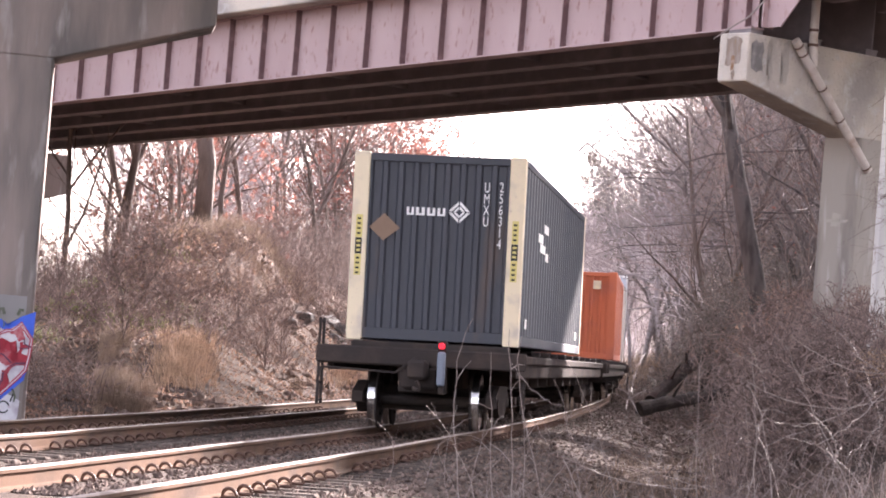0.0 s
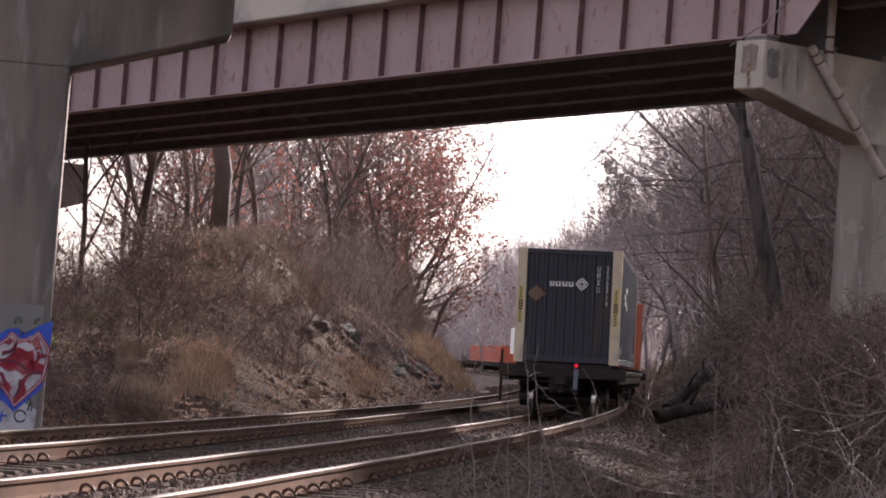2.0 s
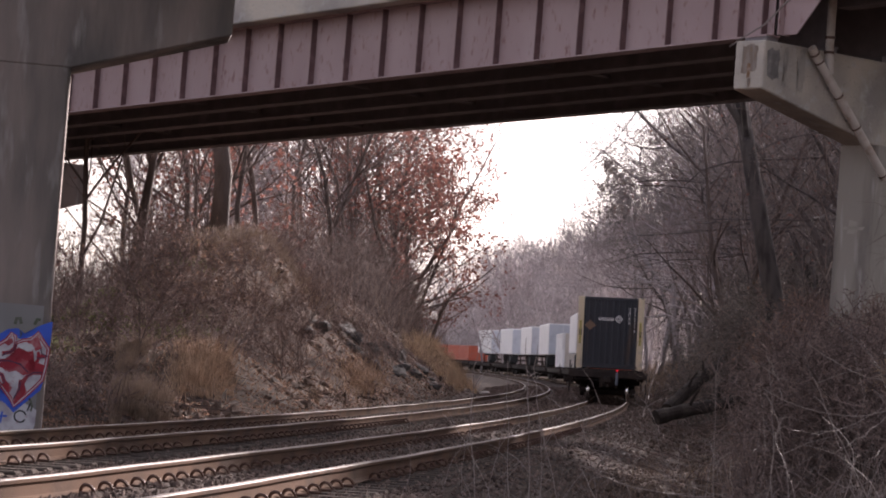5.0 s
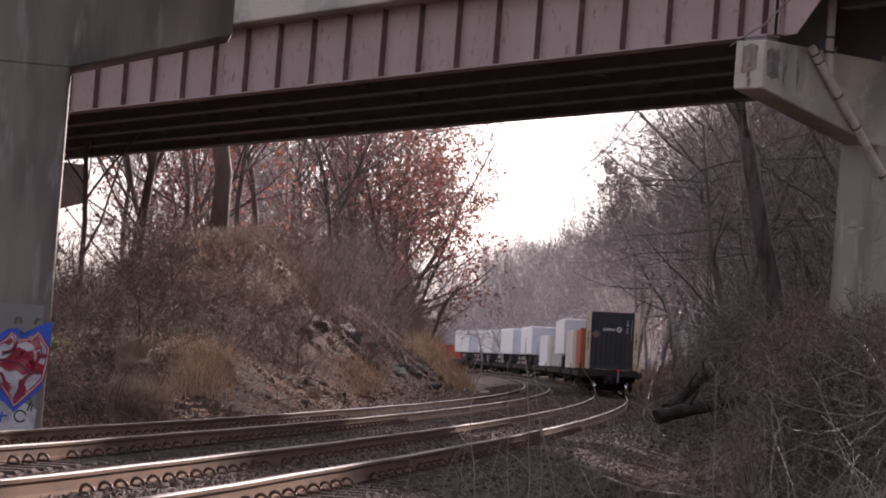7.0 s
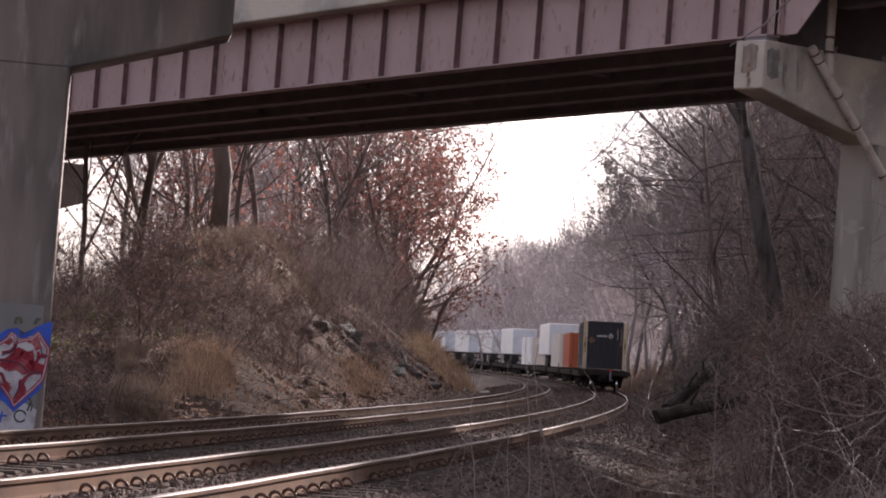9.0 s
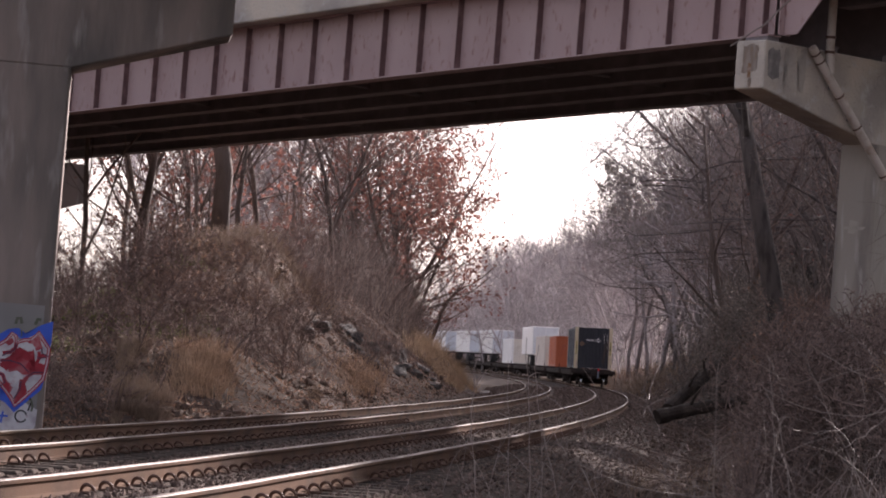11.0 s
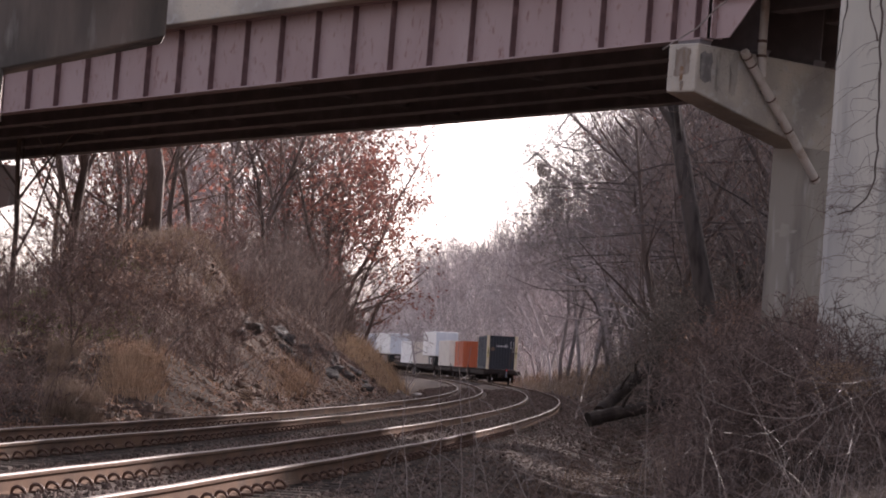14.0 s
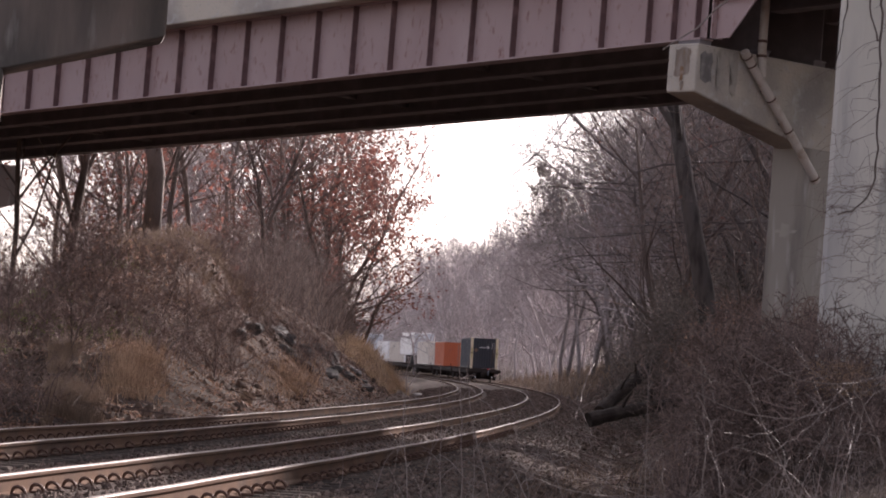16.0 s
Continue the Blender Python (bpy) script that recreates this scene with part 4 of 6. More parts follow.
def build_last_container():
    H, W = 2.87, 2.62
    c = build_container("container", 16.15, H, M_navy, M_navyside, M_post, "navy blue ribbed container with wide cream corner posts", 0.235, W)

    def flat(name, pts, mtl, label="", y=0.022):
        bm = bmesh.new()
        prism(bm, pts, (1, 0, 0), (0, 0, 1), (0, 0.004, 0), (0, y, 0))
        return part(name, bm, mtl, c, label)
    # yellow stickers with a black middle on both rear posts
    for x in (-1.31 + 0.12, 1.31 - 0.12):
        for z0, z1, mtl in ((0.98, 1.3, M_yellow), (1.304, 1.55, M_black), (1.554, 1.9, M_yellow)):
            flat("sticker", [(x - 0.05, z0), (x + 0.05, z0), (x + 0.05, z1), (x - 0.05, z1)], mtl, "warning sticker on the post", -0.006)
        for i in range(12):
            z = 1.0 + i * 0.075
            if 1.29 < z < 1.54:
                continue
            flat("marking_bar", [(x - 0.03, z), (x + 0.025, z), (x + 0.025, z + 0.03), (x - 0.03, z + 0.03)], M_black, "", -0.011)
        for i in range(3):
            flat("marking_bar", [(x - 0.03, 1.34 + i * 0.07), (x + 0.03, 1.34 + i * 0.07), (x + 0.03, 1.375 + i * 0.07), (x - 0.03, 1.375 + i * 0.07)], M_yellow, "", -0.011)
    # a maker's mark drawn as plain shapes: four blocks and a diamond ring
    x = -0.48
    for w in (0.14, 0.17, 0.16, 0.15):
        for k in (0.0, 0.52):
            flat("mark_block", [(x + w * k, 1.93), (x + w * (k + 0.26), 1.93), (x + w * (k + 0.26), 2.05), (x + w * k, 2.05)], M_white, "white mark")
        flat("mark_block", [(x + w * 0.262, 1.93), (x + w * 0.518, 1.93), (x + w * 0.518, 1.96), (x + w * 0.262, 1.96)], M_white, "white mark")
        x += w
    cx, cz = 0.32, 2.0
    for r0, r1, a0 in ((0.165, 0.115, 0), (0.09, 0.05, 0)):
        for k in range(4):
            a, b = a0 + k * math.pi / 2 + 0.06, a0 + (k + 1) * math.pi / 2 - 0.06
            flat("mark_diamond", [(cx + r1 * math.cos(a), cz + r1 * math.sin(a)), (cx + r0 * math.cos(a), cz + r0 * math.sin(a)), (cx + r0 * math.cos(b), cz + r0 * math.sin(b)), (cx + r1 * math.cos(b), cz + r1 * math.sin(b))], M_white, "white diamond mark")
    letters("U\nM\nX\nU", 0.215, pose(0.73, 0.02, 2.32, 90, 0, 0), c, M_white)
    letters("2\n5\n6\n3\n1\n4", 0.215, pose(0.95, 0.02, 2.33, 90, 0, 0), c, M_white)
    flat("placard", [(-0.82, 1.52), (-0.57, 1.72), (-0.82, 1.94), (-1.04, 1.72)], M_placard, "brown wooden diamond placard", 0.018)
    for (z, y0, y1) in ((1.75, 3.2, 4.2), (1.6, 3.6, 4.8), (1.95, 4.4, 5.4), (1.5, 4.9, 5.5)):
        bm = bmesh.new()
        box(bm, 1.31, 1.314, y0, y1, z, z + 0.14)
        part("mark_block", bm, M_white, c, "white mark on the side")
    for y0 in (1.1, 14.2):
        bm = bmesh.new()
        box(bm, 1.31, 1.314, y0, y0 + 0.35, 0.3, 0.45)
        part("mark_block", bm, M_white, c)
    MOVERS.append((c, 0.0, 16.15, DECK + 0.125))
    # rear marker hung on the coupler
    d = tagged(empty("end_of_train_device"), "grey end-of-train marker with a red light", "train marker")
    slab("case", mat("grey_marker_case", (0.16, 0.18, 0.22), 0.5), d, -0.055, 0.055, -0.12, 0.02, 0.0, 0.5, bevel=0.025)
    slab("bracket", M_frame, d, -0.04, 0.04, 0.021, 0.5, -0.12, 0.3, bevel=0.01)
    bm = bmesh.new()
    cyl(bm, (0, -0.141, 0.58), (0, -0.04, 0.58), 0.045, 16)
    part("lens", bm, M_glow, d, "red marker lens")
    slab("lamp_housing", M_frame, d, -0.07, 0.07, -0.038, 0.02, 0.5, 0.66, bevel=0.02)
    MOVERS.append((d, -1.62, 10.0, 0.66, 0.36))
    h = tagged(empty("brake_hose"), "black air hose hanging from the coupler", "hose")
    V, F = [], []
    tube(V, F, [Vector((0.05 * math.sin(k), -0.1 + 0.03 * k, -0.08 * k + 0.012 * k * k)) for k in range(6)], [0.03] * 6, 6)
    part("hose", (V, [], F), M_frame, h)
    MOVERS.append((h, -1.7, 10.0, 0.72, 0.02))


build_last_container()
for so, L, h, body, side, nm in ((41.4, 12.2, 2.62, M_orange, M_orange, "orange ribbed container"), (62.0, 14.6, 2.75, M_cream, M_cream, "cream ribbed container"),
                                 (112.5, 12.2, 2.75, M_cream, M_trailer, "cream-ended white container"), (251.0, 12.2, 1.95, M_red, M_red, "low faded red container"),
                                 (263.8, 12.2, 1.95, M_red, M_red, "low faded red container"), (279.0, 12.2, 1.95, M_red, M_red, "low faded red container")):
    c = build_container("container", L, h, body, side, side, nm + " on a flatcar", 0.24, 2.5)
    if so < 50:
        slab("vent_box", M_post, c, 0.55, 0.78, -0.05, 0.02, 2.1, 2.35, bevel=0.01)
        slab("locking_bar", M_orange, c, 0.2, 0.24, -0.03, 0.025, 0.25, 2.4)
        slab("locking_bar", M_orange, c, -0.24, -0.2, -0.03, 0.025, 0.25, 2.4)
    MOVERS.append((c, so, L, DECK + 0.125))


def build_trailer():
    t = tagged(empty("semi_trailer"), "white box semi-trailer carried on a flatcar", "trailer", "trailers on the train")
    L, z0, z1, w = 16.15, 1.15, 3.95, 1.29
    slab("box_body", M_trailer, t, -w, w, 0.05, L, z0, z1, bevel=0.05)
    for x in np.arange(0.9, L - 0.4, 1.22):
        for sx in (-1, 1):
            slab("panel_joint", M_trailer, t, sx * w - 0.008, sx * w + 0.008, x, x + 0.05, z0 + 0.1, z1 - 0.1)
    for sx in (-1, 1):
        slab("rear_door", M_rear, t, 0.01 if sx > 0 else -w + 0.06, w - 0.06 if sx > 0 else -0.01, 0.0, 0.046, z0 + 0.08, z1 - 0.08, bevel=0.01)
        slab("mudflap", M_black, t, sx * 0.85 - 0.3, sx * 0.85 + 0.3, 0.2, 0.23, 0.25, z0 - 0.01)
        for yb in (1.4, 2.7):
            bm = bmesh.new()
            cyl(bm, (sx * 0.65, yb, 0.52), (sx * 1.25, yb, 0.52), 0.5, 20)
            part("wheel", bm, M_black, t, "black tyre")
        slab("landing_leg", M_frame, t, sx * 0.8 - 0.06, sx * 0.8 + 0.06, 12.2, 12.34, 0.0, z0 - 0.002)
        slab("slide_rail", M_frame, t, sx * 0.5 - 0.06, sx * 0.5 + 0.06, 0.6, L - 1, z0 - 0.2, z0 - 0.002)
    bm = bmesh.new()
    for yb in (1.4, 2.7):
        cyl(bm, (-0.64, yb, 0.52), (0.64, yb, 0.52), 0.07, 8)
        for sx in (-0.5, 0.5):
            box(bm, sx - 0.05, sx + 0.05, yb - 0.05, yb + 0.05, 0.5, z0 - 0.2)
    part("axle", bm, M_frame, t)
    return t


TRAILER = build_trailer()
MOVERS.append((TRAILER, 81.2, 16.15, DECK + 0.004))
for so in (138.0, 166.5, 195.0, 223.0):
    MOVERS.append((copy_thing(TRAILER, pose(0, 0, 0)), so, 16.15, DECK + 0.004))


# ---------- bare trees
def grow(rnd, height, radius, lean=0.0, levels=4, limbs=9, spread=0.75, first=0.35, crook=0.12, thin=0.62):
    """Branches as (points, radii, level)."""
    out = []

    def run(p, d, length, r, level):
        n = 7 if level == 0 else (5 if level == 1 else (2 if level < levels else 1))
        pts, rad = [p.copy()], [r]
        for i in range(n):
            d = (d + Vector((rnd.gauss(0, crook), rnd.gauss(0, crook), rnd.gauss(0, crook * 0.5) + (0.05 if level else 0.02)))).normalized()
            p = p + d * (length / n)
            pts.append(p.copy())
            rad.append(r * (1 - (0.72 if level else 0.68) * (i + 1) / n))
        out.append((pts, rad, level))
        if level >= levels:
            return
        kids = limbs if level == 0 else rnd.choice((4, 5, 6)) if level < levels - 1 else rnd.choice((3, 4, 5))
        for k in range(kids):
            f = first + (1 - first) * (k + rnd.random()) / kids if level == 0 else 0.2 + 0.8 * (k + rnd.random()) / kids
            i = min(int(f * n), n - 1)
            base = pts[i].lerp(pts[i + 1], f * n - i)
            a = rnd.uniform(0, 2 * math.pi)
            axis = (pts[i + 1] - pts[i]).normalized()
            side = axis.orthogonal().normalized()
            side.rotate(Matrix.Rotation(a, 3, axis))
            nd = (axis * (1 - spread * rnd.uniform(0.6, 1.1)) + side * spread * rnd.uniform(0.7, 1.2) + Vector((0, 0, 0.18))).normalized()
            run(base, nd, length * rnd.uniform(0.38, 0.62) * (1.15 - 0.5 * f), max(rad[i] * thin * rnd.uniform(0.6, 0.9), 0.006), level + 1)
    run(Vector((0, 0, -0.3)), Vector((lean, rnd.gauss(0, 0.03), 1)).normalized(), height, radius, 0)
    return out


def leaf(V, F, p, rnd, size):
    a = Vector((rnd.gauss(0, 1), rnd.gauss(0, 1), rnd.gauss(0, 1))).normalized()
    b = a.orthogonal().normalized()
    b.rotate(Matrix.Rotation(rnd.uniform(0, 6.28), 3, a))
    c = a.cross(b)
    n = len(V)
    V.extend([tuple(p - b * size), tuple(p + c * size * 0.45 - a * size * 0.15), tuple(p + b * size), tuple(p - c * size * 0.45 - a * size * 0.15)])
    F.extend([(n, n + 1, n + 2), (n, n + 2, n + 3)])


def make_tree(seed, height, radius, label, leaves=0, twig=None, bark=None, leaf_top=99.0, name="tree", solid=1, fine=0.007, leaf_mat=None, leaf_size=0.09, leaf_low=1.5, **kw):
    rnd = random.Random(seed)
    br = grow(rnd, height, radius, **kw)
    tree = tagged(empty(name), label, "tree", "bare woodland trees")
    V, F, V2, F2 = [], [], [], []
    top = max(b[2] for b in br)
    tips = []
    for pts, rad, level in br:
        if level <= solid:
            tube(V, F, pts, rad, 8 if level == 0 else 5, cap=level == 0)
        else:
            sprig(V2, F2, pts, max(rad[0], fine), fine * 0.6)
            if level >= top - 1:
                tips += pts[1:]
    o = part("trunk", (V, [], F), bark or M_bark, tree)
    o.data.polygons.foreach_set("use_smooth", np.ones(len(F), bool))
    part("crown", (V2, [], F2), twig or M_twig, tree)
    if leaves:
        V3, F3 = [], []
        for _ in range(leaves):
            p = rnd.choice(tips) + Vector((rnd.gauss(0, 0.12), rnd.gauss(0, 0.12), rnd.gauss(0, 0.12)))
            if leaf_low < p.z < leaf_top:
                leaf(V3, F3, p, rnd, leaf_size * rnd.uniform(0.6, 1.3))
        part("leaves", (V3, [], F3), leaf_mat or M_oakleaf, tree)
    return tree


def px(x, y_along, tilt=0.0):
    """The x of a thing at that distance which stands under the given place of the view's width."""
    return (x - 784) / FOCAL * y_along + tilt


def stand(tree, x, y, turn=0.0, scale=1.0, sink=0.0):
    tree.matrix_basis = Matrix.Translation((x, y, gz(x, y) - sink)) @ Matrix.Rotation(turn, 4, "Z")
    return tree


def clumpy(x, y, f=0.5, k=0.0, level=0.0):
    return float(wob(x, y, f, k) + 0.5 * wob(x, y, f * 2.7, k + 3)) > level


def on_crest(x, y):
    return ((x + 5.6) / 3.0) ** 2 + ((y - 98) / 13) ** 2 < 1


def build_trees():
    rnd = random.Random(11)
    tall = [make_tree(100 + i, rnd.uniform(12, 16), rnd.uniform(0.08, 0.14), "slender bare tree with fine grey-brown twigs", limbs=12, first=0.15, spread=0.6, leaves=170, leaf_size=0.07) for i in range(5)]
    sap = [make_tree(200 + i, rnd.uniform(7, 11), rnd.uniform(0.035, 0.065), "thin leaning bare sapling", fine=0.008, levels=3, limbs=16, leaves=60, leaf_size=0.06, first=0.15, spread=0.55, lean=rnd.uniform(-0.2, 0.2)) for i in range(4)]
    oak = [make_tree(300 + i, rnd.uniform(11, 14), 0.17, "young oak keeping russet dead leaves", leaves=2600, leaf_size=0.13, limbs=13, first=0.12, spread=0.85, crook=0.16) for i in range(2)]
    vine = [make_tree(400 + i, 12, 0.16, "tree overgrown with dark ivy and vines", leaves=4200, leaf_mat=M_ivy, leaf_size=0.06, leaf_top=6.0, limbs=13, first=0.1, spread=0.6) for i in range(2)]
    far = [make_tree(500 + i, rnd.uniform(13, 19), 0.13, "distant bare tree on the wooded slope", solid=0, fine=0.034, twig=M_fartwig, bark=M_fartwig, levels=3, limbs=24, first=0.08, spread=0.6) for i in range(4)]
    bush = [make_tree(600 + i, rnd.uniform(2.0, 3.4), 0.03, "leafless brown bush on the bank", name="bush", solid=0, fine=0.011, twig=M_bankstem, leaves=130, leaf_mat=M_litter, leaf_size=0.05, limbs=22, first=0.02, spread=0.85, levels=3, crook=0.2) for i in range(4)]
    ivy = [make_tree(700 + i, rnd.uniform(4.0, 5.6), 0.06, "bush smothered in dark ivy and vines", name="bush", solid=0, fine=0.006, leaves=4200, leaf_mat=M_ivy, leaf_size=0.05, limbs=24, first=0.02, spread=0.9, levels=3, crook=0.2) for i in range(2)]
    scrub = [make_tree(800 + i, rnd.uniform(1.0, 1.6), 0.014, "low tangled leafless scrub", twig=M_brush, name="bush", solid=0, fine=0.0035, limbs=20, first=0.02, spread=0.9, levels=3, crook=0.25) for i in range(4)]
    brake = [make_tree(850 + i, rnd.uniform(1.9, 2.5), 0.02, "tall tangled leafless scrub before the pier", twig=M_brush, name="bush", solid=0, fine=0.004, limbs=24, first=0.02, spread=0.85, levels=3, crook=0.25) for i in range(3)]
    arch = [make_tree(900 + i, rnd.uniform(13, 17), rnd.uniform(0.1, 0.18), "gnarled bare tree with a dense dark tangle of twigs", twig=M_darktwig, bark=M_darkbark, limbs=13, first=0.28, spread=0.95, crook=0.21, lean=rnd.uniform(-0.15, 0.1), leaves=120, leaf_size=0.06) for i in range(5)]
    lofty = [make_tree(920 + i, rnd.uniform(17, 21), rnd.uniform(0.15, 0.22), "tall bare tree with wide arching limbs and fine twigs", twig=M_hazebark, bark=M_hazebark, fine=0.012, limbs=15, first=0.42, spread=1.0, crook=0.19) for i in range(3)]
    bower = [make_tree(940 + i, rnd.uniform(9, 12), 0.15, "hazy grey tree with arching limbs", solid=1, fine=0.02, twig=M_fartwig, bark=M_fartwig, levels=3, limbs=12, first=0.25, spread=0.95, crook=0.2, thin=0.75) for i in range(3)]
    plume = [make_tree(960 + i, rnd.uniform(3.0, 3.8), 0.03, "feathery leafless bush on the bank", name="bush", solid=0, fine=0.006, twig=M_bankstem, limbs=30, first=0.01, spread=0.6, levels=3, crook=0.16, thin=0.7) for i in range(2)]
    for b in (*bush, *ivy, *scrub, *brake, *plume):
        tagged(b, category="bush", group="bushes on the banks")
    used = set()

    def put(kind, x, y, sink=0.1):
        src = rnd.choice(kind)
        turn = rnd.uniform(0, 6.28)
        if src not in used:
            used.add(src)
            return stand(src, x, y, turn, sink=sink)
        return copy_thing(src, Matrix.Translation((x, y, gz(x, y) - sink)) @ Matrix.Rotation(turn, 4, "Z"))
    # main trunks on the left bank
    big = make_tree(21, 20, 0.34, "large straight bare tree on the bank", limbs=7, first=0.3, spread=0.8)
    stand(big, px(385, 98) , 98, 2.0)
    snag = make_tree(31, 5.2, 0.27, "broken snag with a forked stub of a limb", levels=1, limbs=3, first=0.72, spread=0.4, crook=0.05, thin=0.9)
    stand(snag, px(243, 92), 92, 0.5)
    for x, y in ((520, 82), (478, 86), (548, 86), (290, 82), (215, 78), (165, 72)):
        put(plume, px(x, y), y)
    # a limb that reaches out over the bend, past the end of the bank
    reach = make_tree(37, 5.0, 0.13, "leaning bare tree reaching over the bend", limbs=6, first=0.4, spread=0.6, lean=0.35, levels=3, twig=M_darktwig)
    stand(reach, px(762, 150), 150)
    for x, y in ((150, 88), (420, 104), (455, 112), (610, 152), (660, 160), (560, 140), (500, 128), (290, 100), (330, 108), (590, 138), (640, 150), (700, 161), (738, 168), (540, 150)):
        put(tall, px(x, y), y)
    for x, y in ((722, 148), (708, 154), (736, 160), (675, 158), (695, 166), (270, 118), (330, 112), (724, 170)):
        put(oak, px(x, y), y)
    for _ in range(18):
        y = rnd.uniform(98, 185)
        x = rnd.uniform(230, min(430 + (y - 98) * 5.5, 780))
        put(sap if rnd.random() < 0.55 else tall, px(x, y), y)
    # right bank
    leaner = make_tree(23, 17, 0.4, "dark leaning tree with a bare crown", bark=M_darkbark, twig=M_darktwig, limbs=11, first=0.5, spread=0.55, lean=-0.13, crook=0.06)
    stand(leaner, px(1402, 92) + 0.3, 92)
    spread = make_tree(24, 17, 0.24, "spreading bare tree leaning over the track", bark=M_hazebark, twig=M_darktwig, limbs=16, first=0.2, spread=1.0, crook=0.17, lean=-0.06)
    stand(spread, float(line_x(198)) + 6.6, 198)
    cloaked = make_tree(26, 15.5, 0.2, "slender tree with a dark cloak of vines", leaves=5200, leaf_mat=M_ivy, leaf_size=0.14, leaf_low=9.0, limbs=14, first=0.55, spread=0.5, bark=M_hazebark, twig=M_hazebark)
    stand(cloaked, float(line_x(258)) + 6.6, 258)
    for x, y in ((1225, 140), (1200, 185), (1238, 150), (1272, 160), (1450, 90), (1515, 84), (1480, 98)):
        put(tall, max(px(x, y) + 0.4, float(line_x(y)) + 7.5), y)
    for x, y in ((1300, 100), (1345, 96), (1200, 124), (1222, 132), (1262, 112), (1290, 126), (1320, 118), (1245, 146), (1430, 104), (1390, 112), (1560, 92), (1355, 130), (1410, 126), (1195, 112), (1230, 122), (1275, 130), (1300, 138), (1330, 142), (1370, 120), (1215, 150), (1250, 128), (1310, 110), (1385, 136), (1420, 118), (1460, 124)):
        put(arch, max(px(x, y), float(line_x(y)) + 9.0), y)
    for x, y in ((1140, 240), (1118, 254), (1152, 228), (1168, 212), (1192, 204), (1214, 196), (1182, 232), (1240, 186), (1262, 178), (1300, 166), (1330, 152), (1366, 142), (1398, 132), (1228, 212), (1285, 196), (1340, 180), (1420, 150), (1450, 120)):
        put(lofty, max(px(x, y), float(line_x(y)) + 6.8), y)
    for _ in range(34):
        y = rnd.uniform(165, 250)
        x = rnd.uniform(1170, 1500)
        if px(x, y) - float(line_x(y)) > 8.5:
            put(arch if rnd.random() < 0.6 else lofty, px(x, y), y)
    # trees added out of view up the hillside beyond the right pier, to shade the line
    for _ in range(46):
        y = rnd.uniform(70, 118)
        x = float(line_x(y)) + rnd.uniform(12.5, 34)
        if px(1600, y) < x:
            put(arch if rnd.random() < 0.5 else lofty, x, y)
    for x, y in ((905, 330), (944, 322), (960, 326), (1010, 318), (1048, 300), (1085, 290), (868, 345), (1110, 270), (985, 335), (925, 350)):
        put(bower, px(x, y), y)
    for x, y in ((1305, 112), (1335, 104), (1290, 140), (1322, 126)):
        put(vine, px(x, y), y)
    for _ in range(70):
        y = rnd.uniform(82, 200)
        x = rnd.uniform(1215 + max(0, 140 - y) * 0.8, 1600)
        if px(x, y) - float(line_x(y)) > 9.5:
            put(arch if rnd.random() < 0.75 else tall, px(x, y), y)
    for x, y, k in ((1238, 100, 2.6), (1254, 96, 2.3), (1270, 92, 2.0), (1290, 90, 1.5), (1308, 88, 1.2), (1290, 108, 0.6), (1296, 98, 0.3), (1325, 104, 0.3), (1345, 96, 0.3)):
        put(ivy, px(x, y) + 0.7, y, k)
    for _ in range(75):
        y = rnd.uniform(58, 118)
        x = rnd.uniform(95, 640)
        xx = px(x, y)
        if xx - float(line_x(y)) < -9.5 and clumpy(xx, y, 0.5, 2.0, -0.2) and not (y < 76 and 300 < x < 620) and not on_crest(xx, y):
            put(bush, xx, y, 0.1)
    for _ in range(46):
        y = rnd.uniform(58, 110)
        x = rnd.uniform(1240, 1640)
        xx = px(x, y)
        if xx - float(line_x(y)) > 5.5 and not (y < 84 and x < 1340):
            put(bush, xx, y, 0.1)
    for x, y, k in ((1505, 27.5, 1.3), (1545, 28.4, 0.9), (1590, 28.0, 0.8), (1640, 28.2, 0.6), (1690, 28.2, 0.5), (1570, 26.5, 1.4), (1660, 26.8, 1.0)):
        put(brake, px(x, y), y, k * 0.6 + 0.5)
    for _ in range(70):
        y = rnd.uniform(25, 44)
        x = rnd.uniform(1440, 1720)
        xx = px(x, y)
        if xx - float(line_x(y)) > 3.6:
            put(scrub, xx, y, 0.1)
    # far woods
    for i in range(170):
        y = rnd.uniform(255, 400) if i < 100 else rnd.uniform(410, 560)
        x = rnd.uniform(660, 1180)
        xx = px(x, y)
        if -15 < xx - float(line_x(y)) < 6:
            continue
        put(far, xx, y)
    for _ in range(46):
        y = rnd.uniform(150, 260)
        x = rnd.choice((rnd.uniform(250, 560), rnd.uniform(1180, 1600), rnd.uniform(1180, 1600)))
        xx = px(x, y)
        if -12 < xx - float(line_x(y)) < 7:
            continue
        put(far, xx, y)
    for src in (*tall, *sap, *oak, *vine, *far, *bush, *ivy, *scrub, *brake, *arch, *lofty, *bower, *plume):
        if src not in used:
            for o in (*src.children_recursive, src):
                bpy.data.objects.remove(o)


build_trees()


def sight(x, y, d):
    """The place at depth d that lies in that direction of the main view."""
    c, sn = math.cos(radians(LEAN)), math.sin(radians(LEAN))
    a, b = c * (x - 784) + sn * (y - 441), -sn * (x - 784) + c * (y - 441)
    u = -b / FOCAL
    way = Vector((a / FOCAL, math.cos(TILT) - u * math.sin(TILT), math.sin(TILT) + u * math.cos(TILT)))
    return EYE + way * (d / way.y)


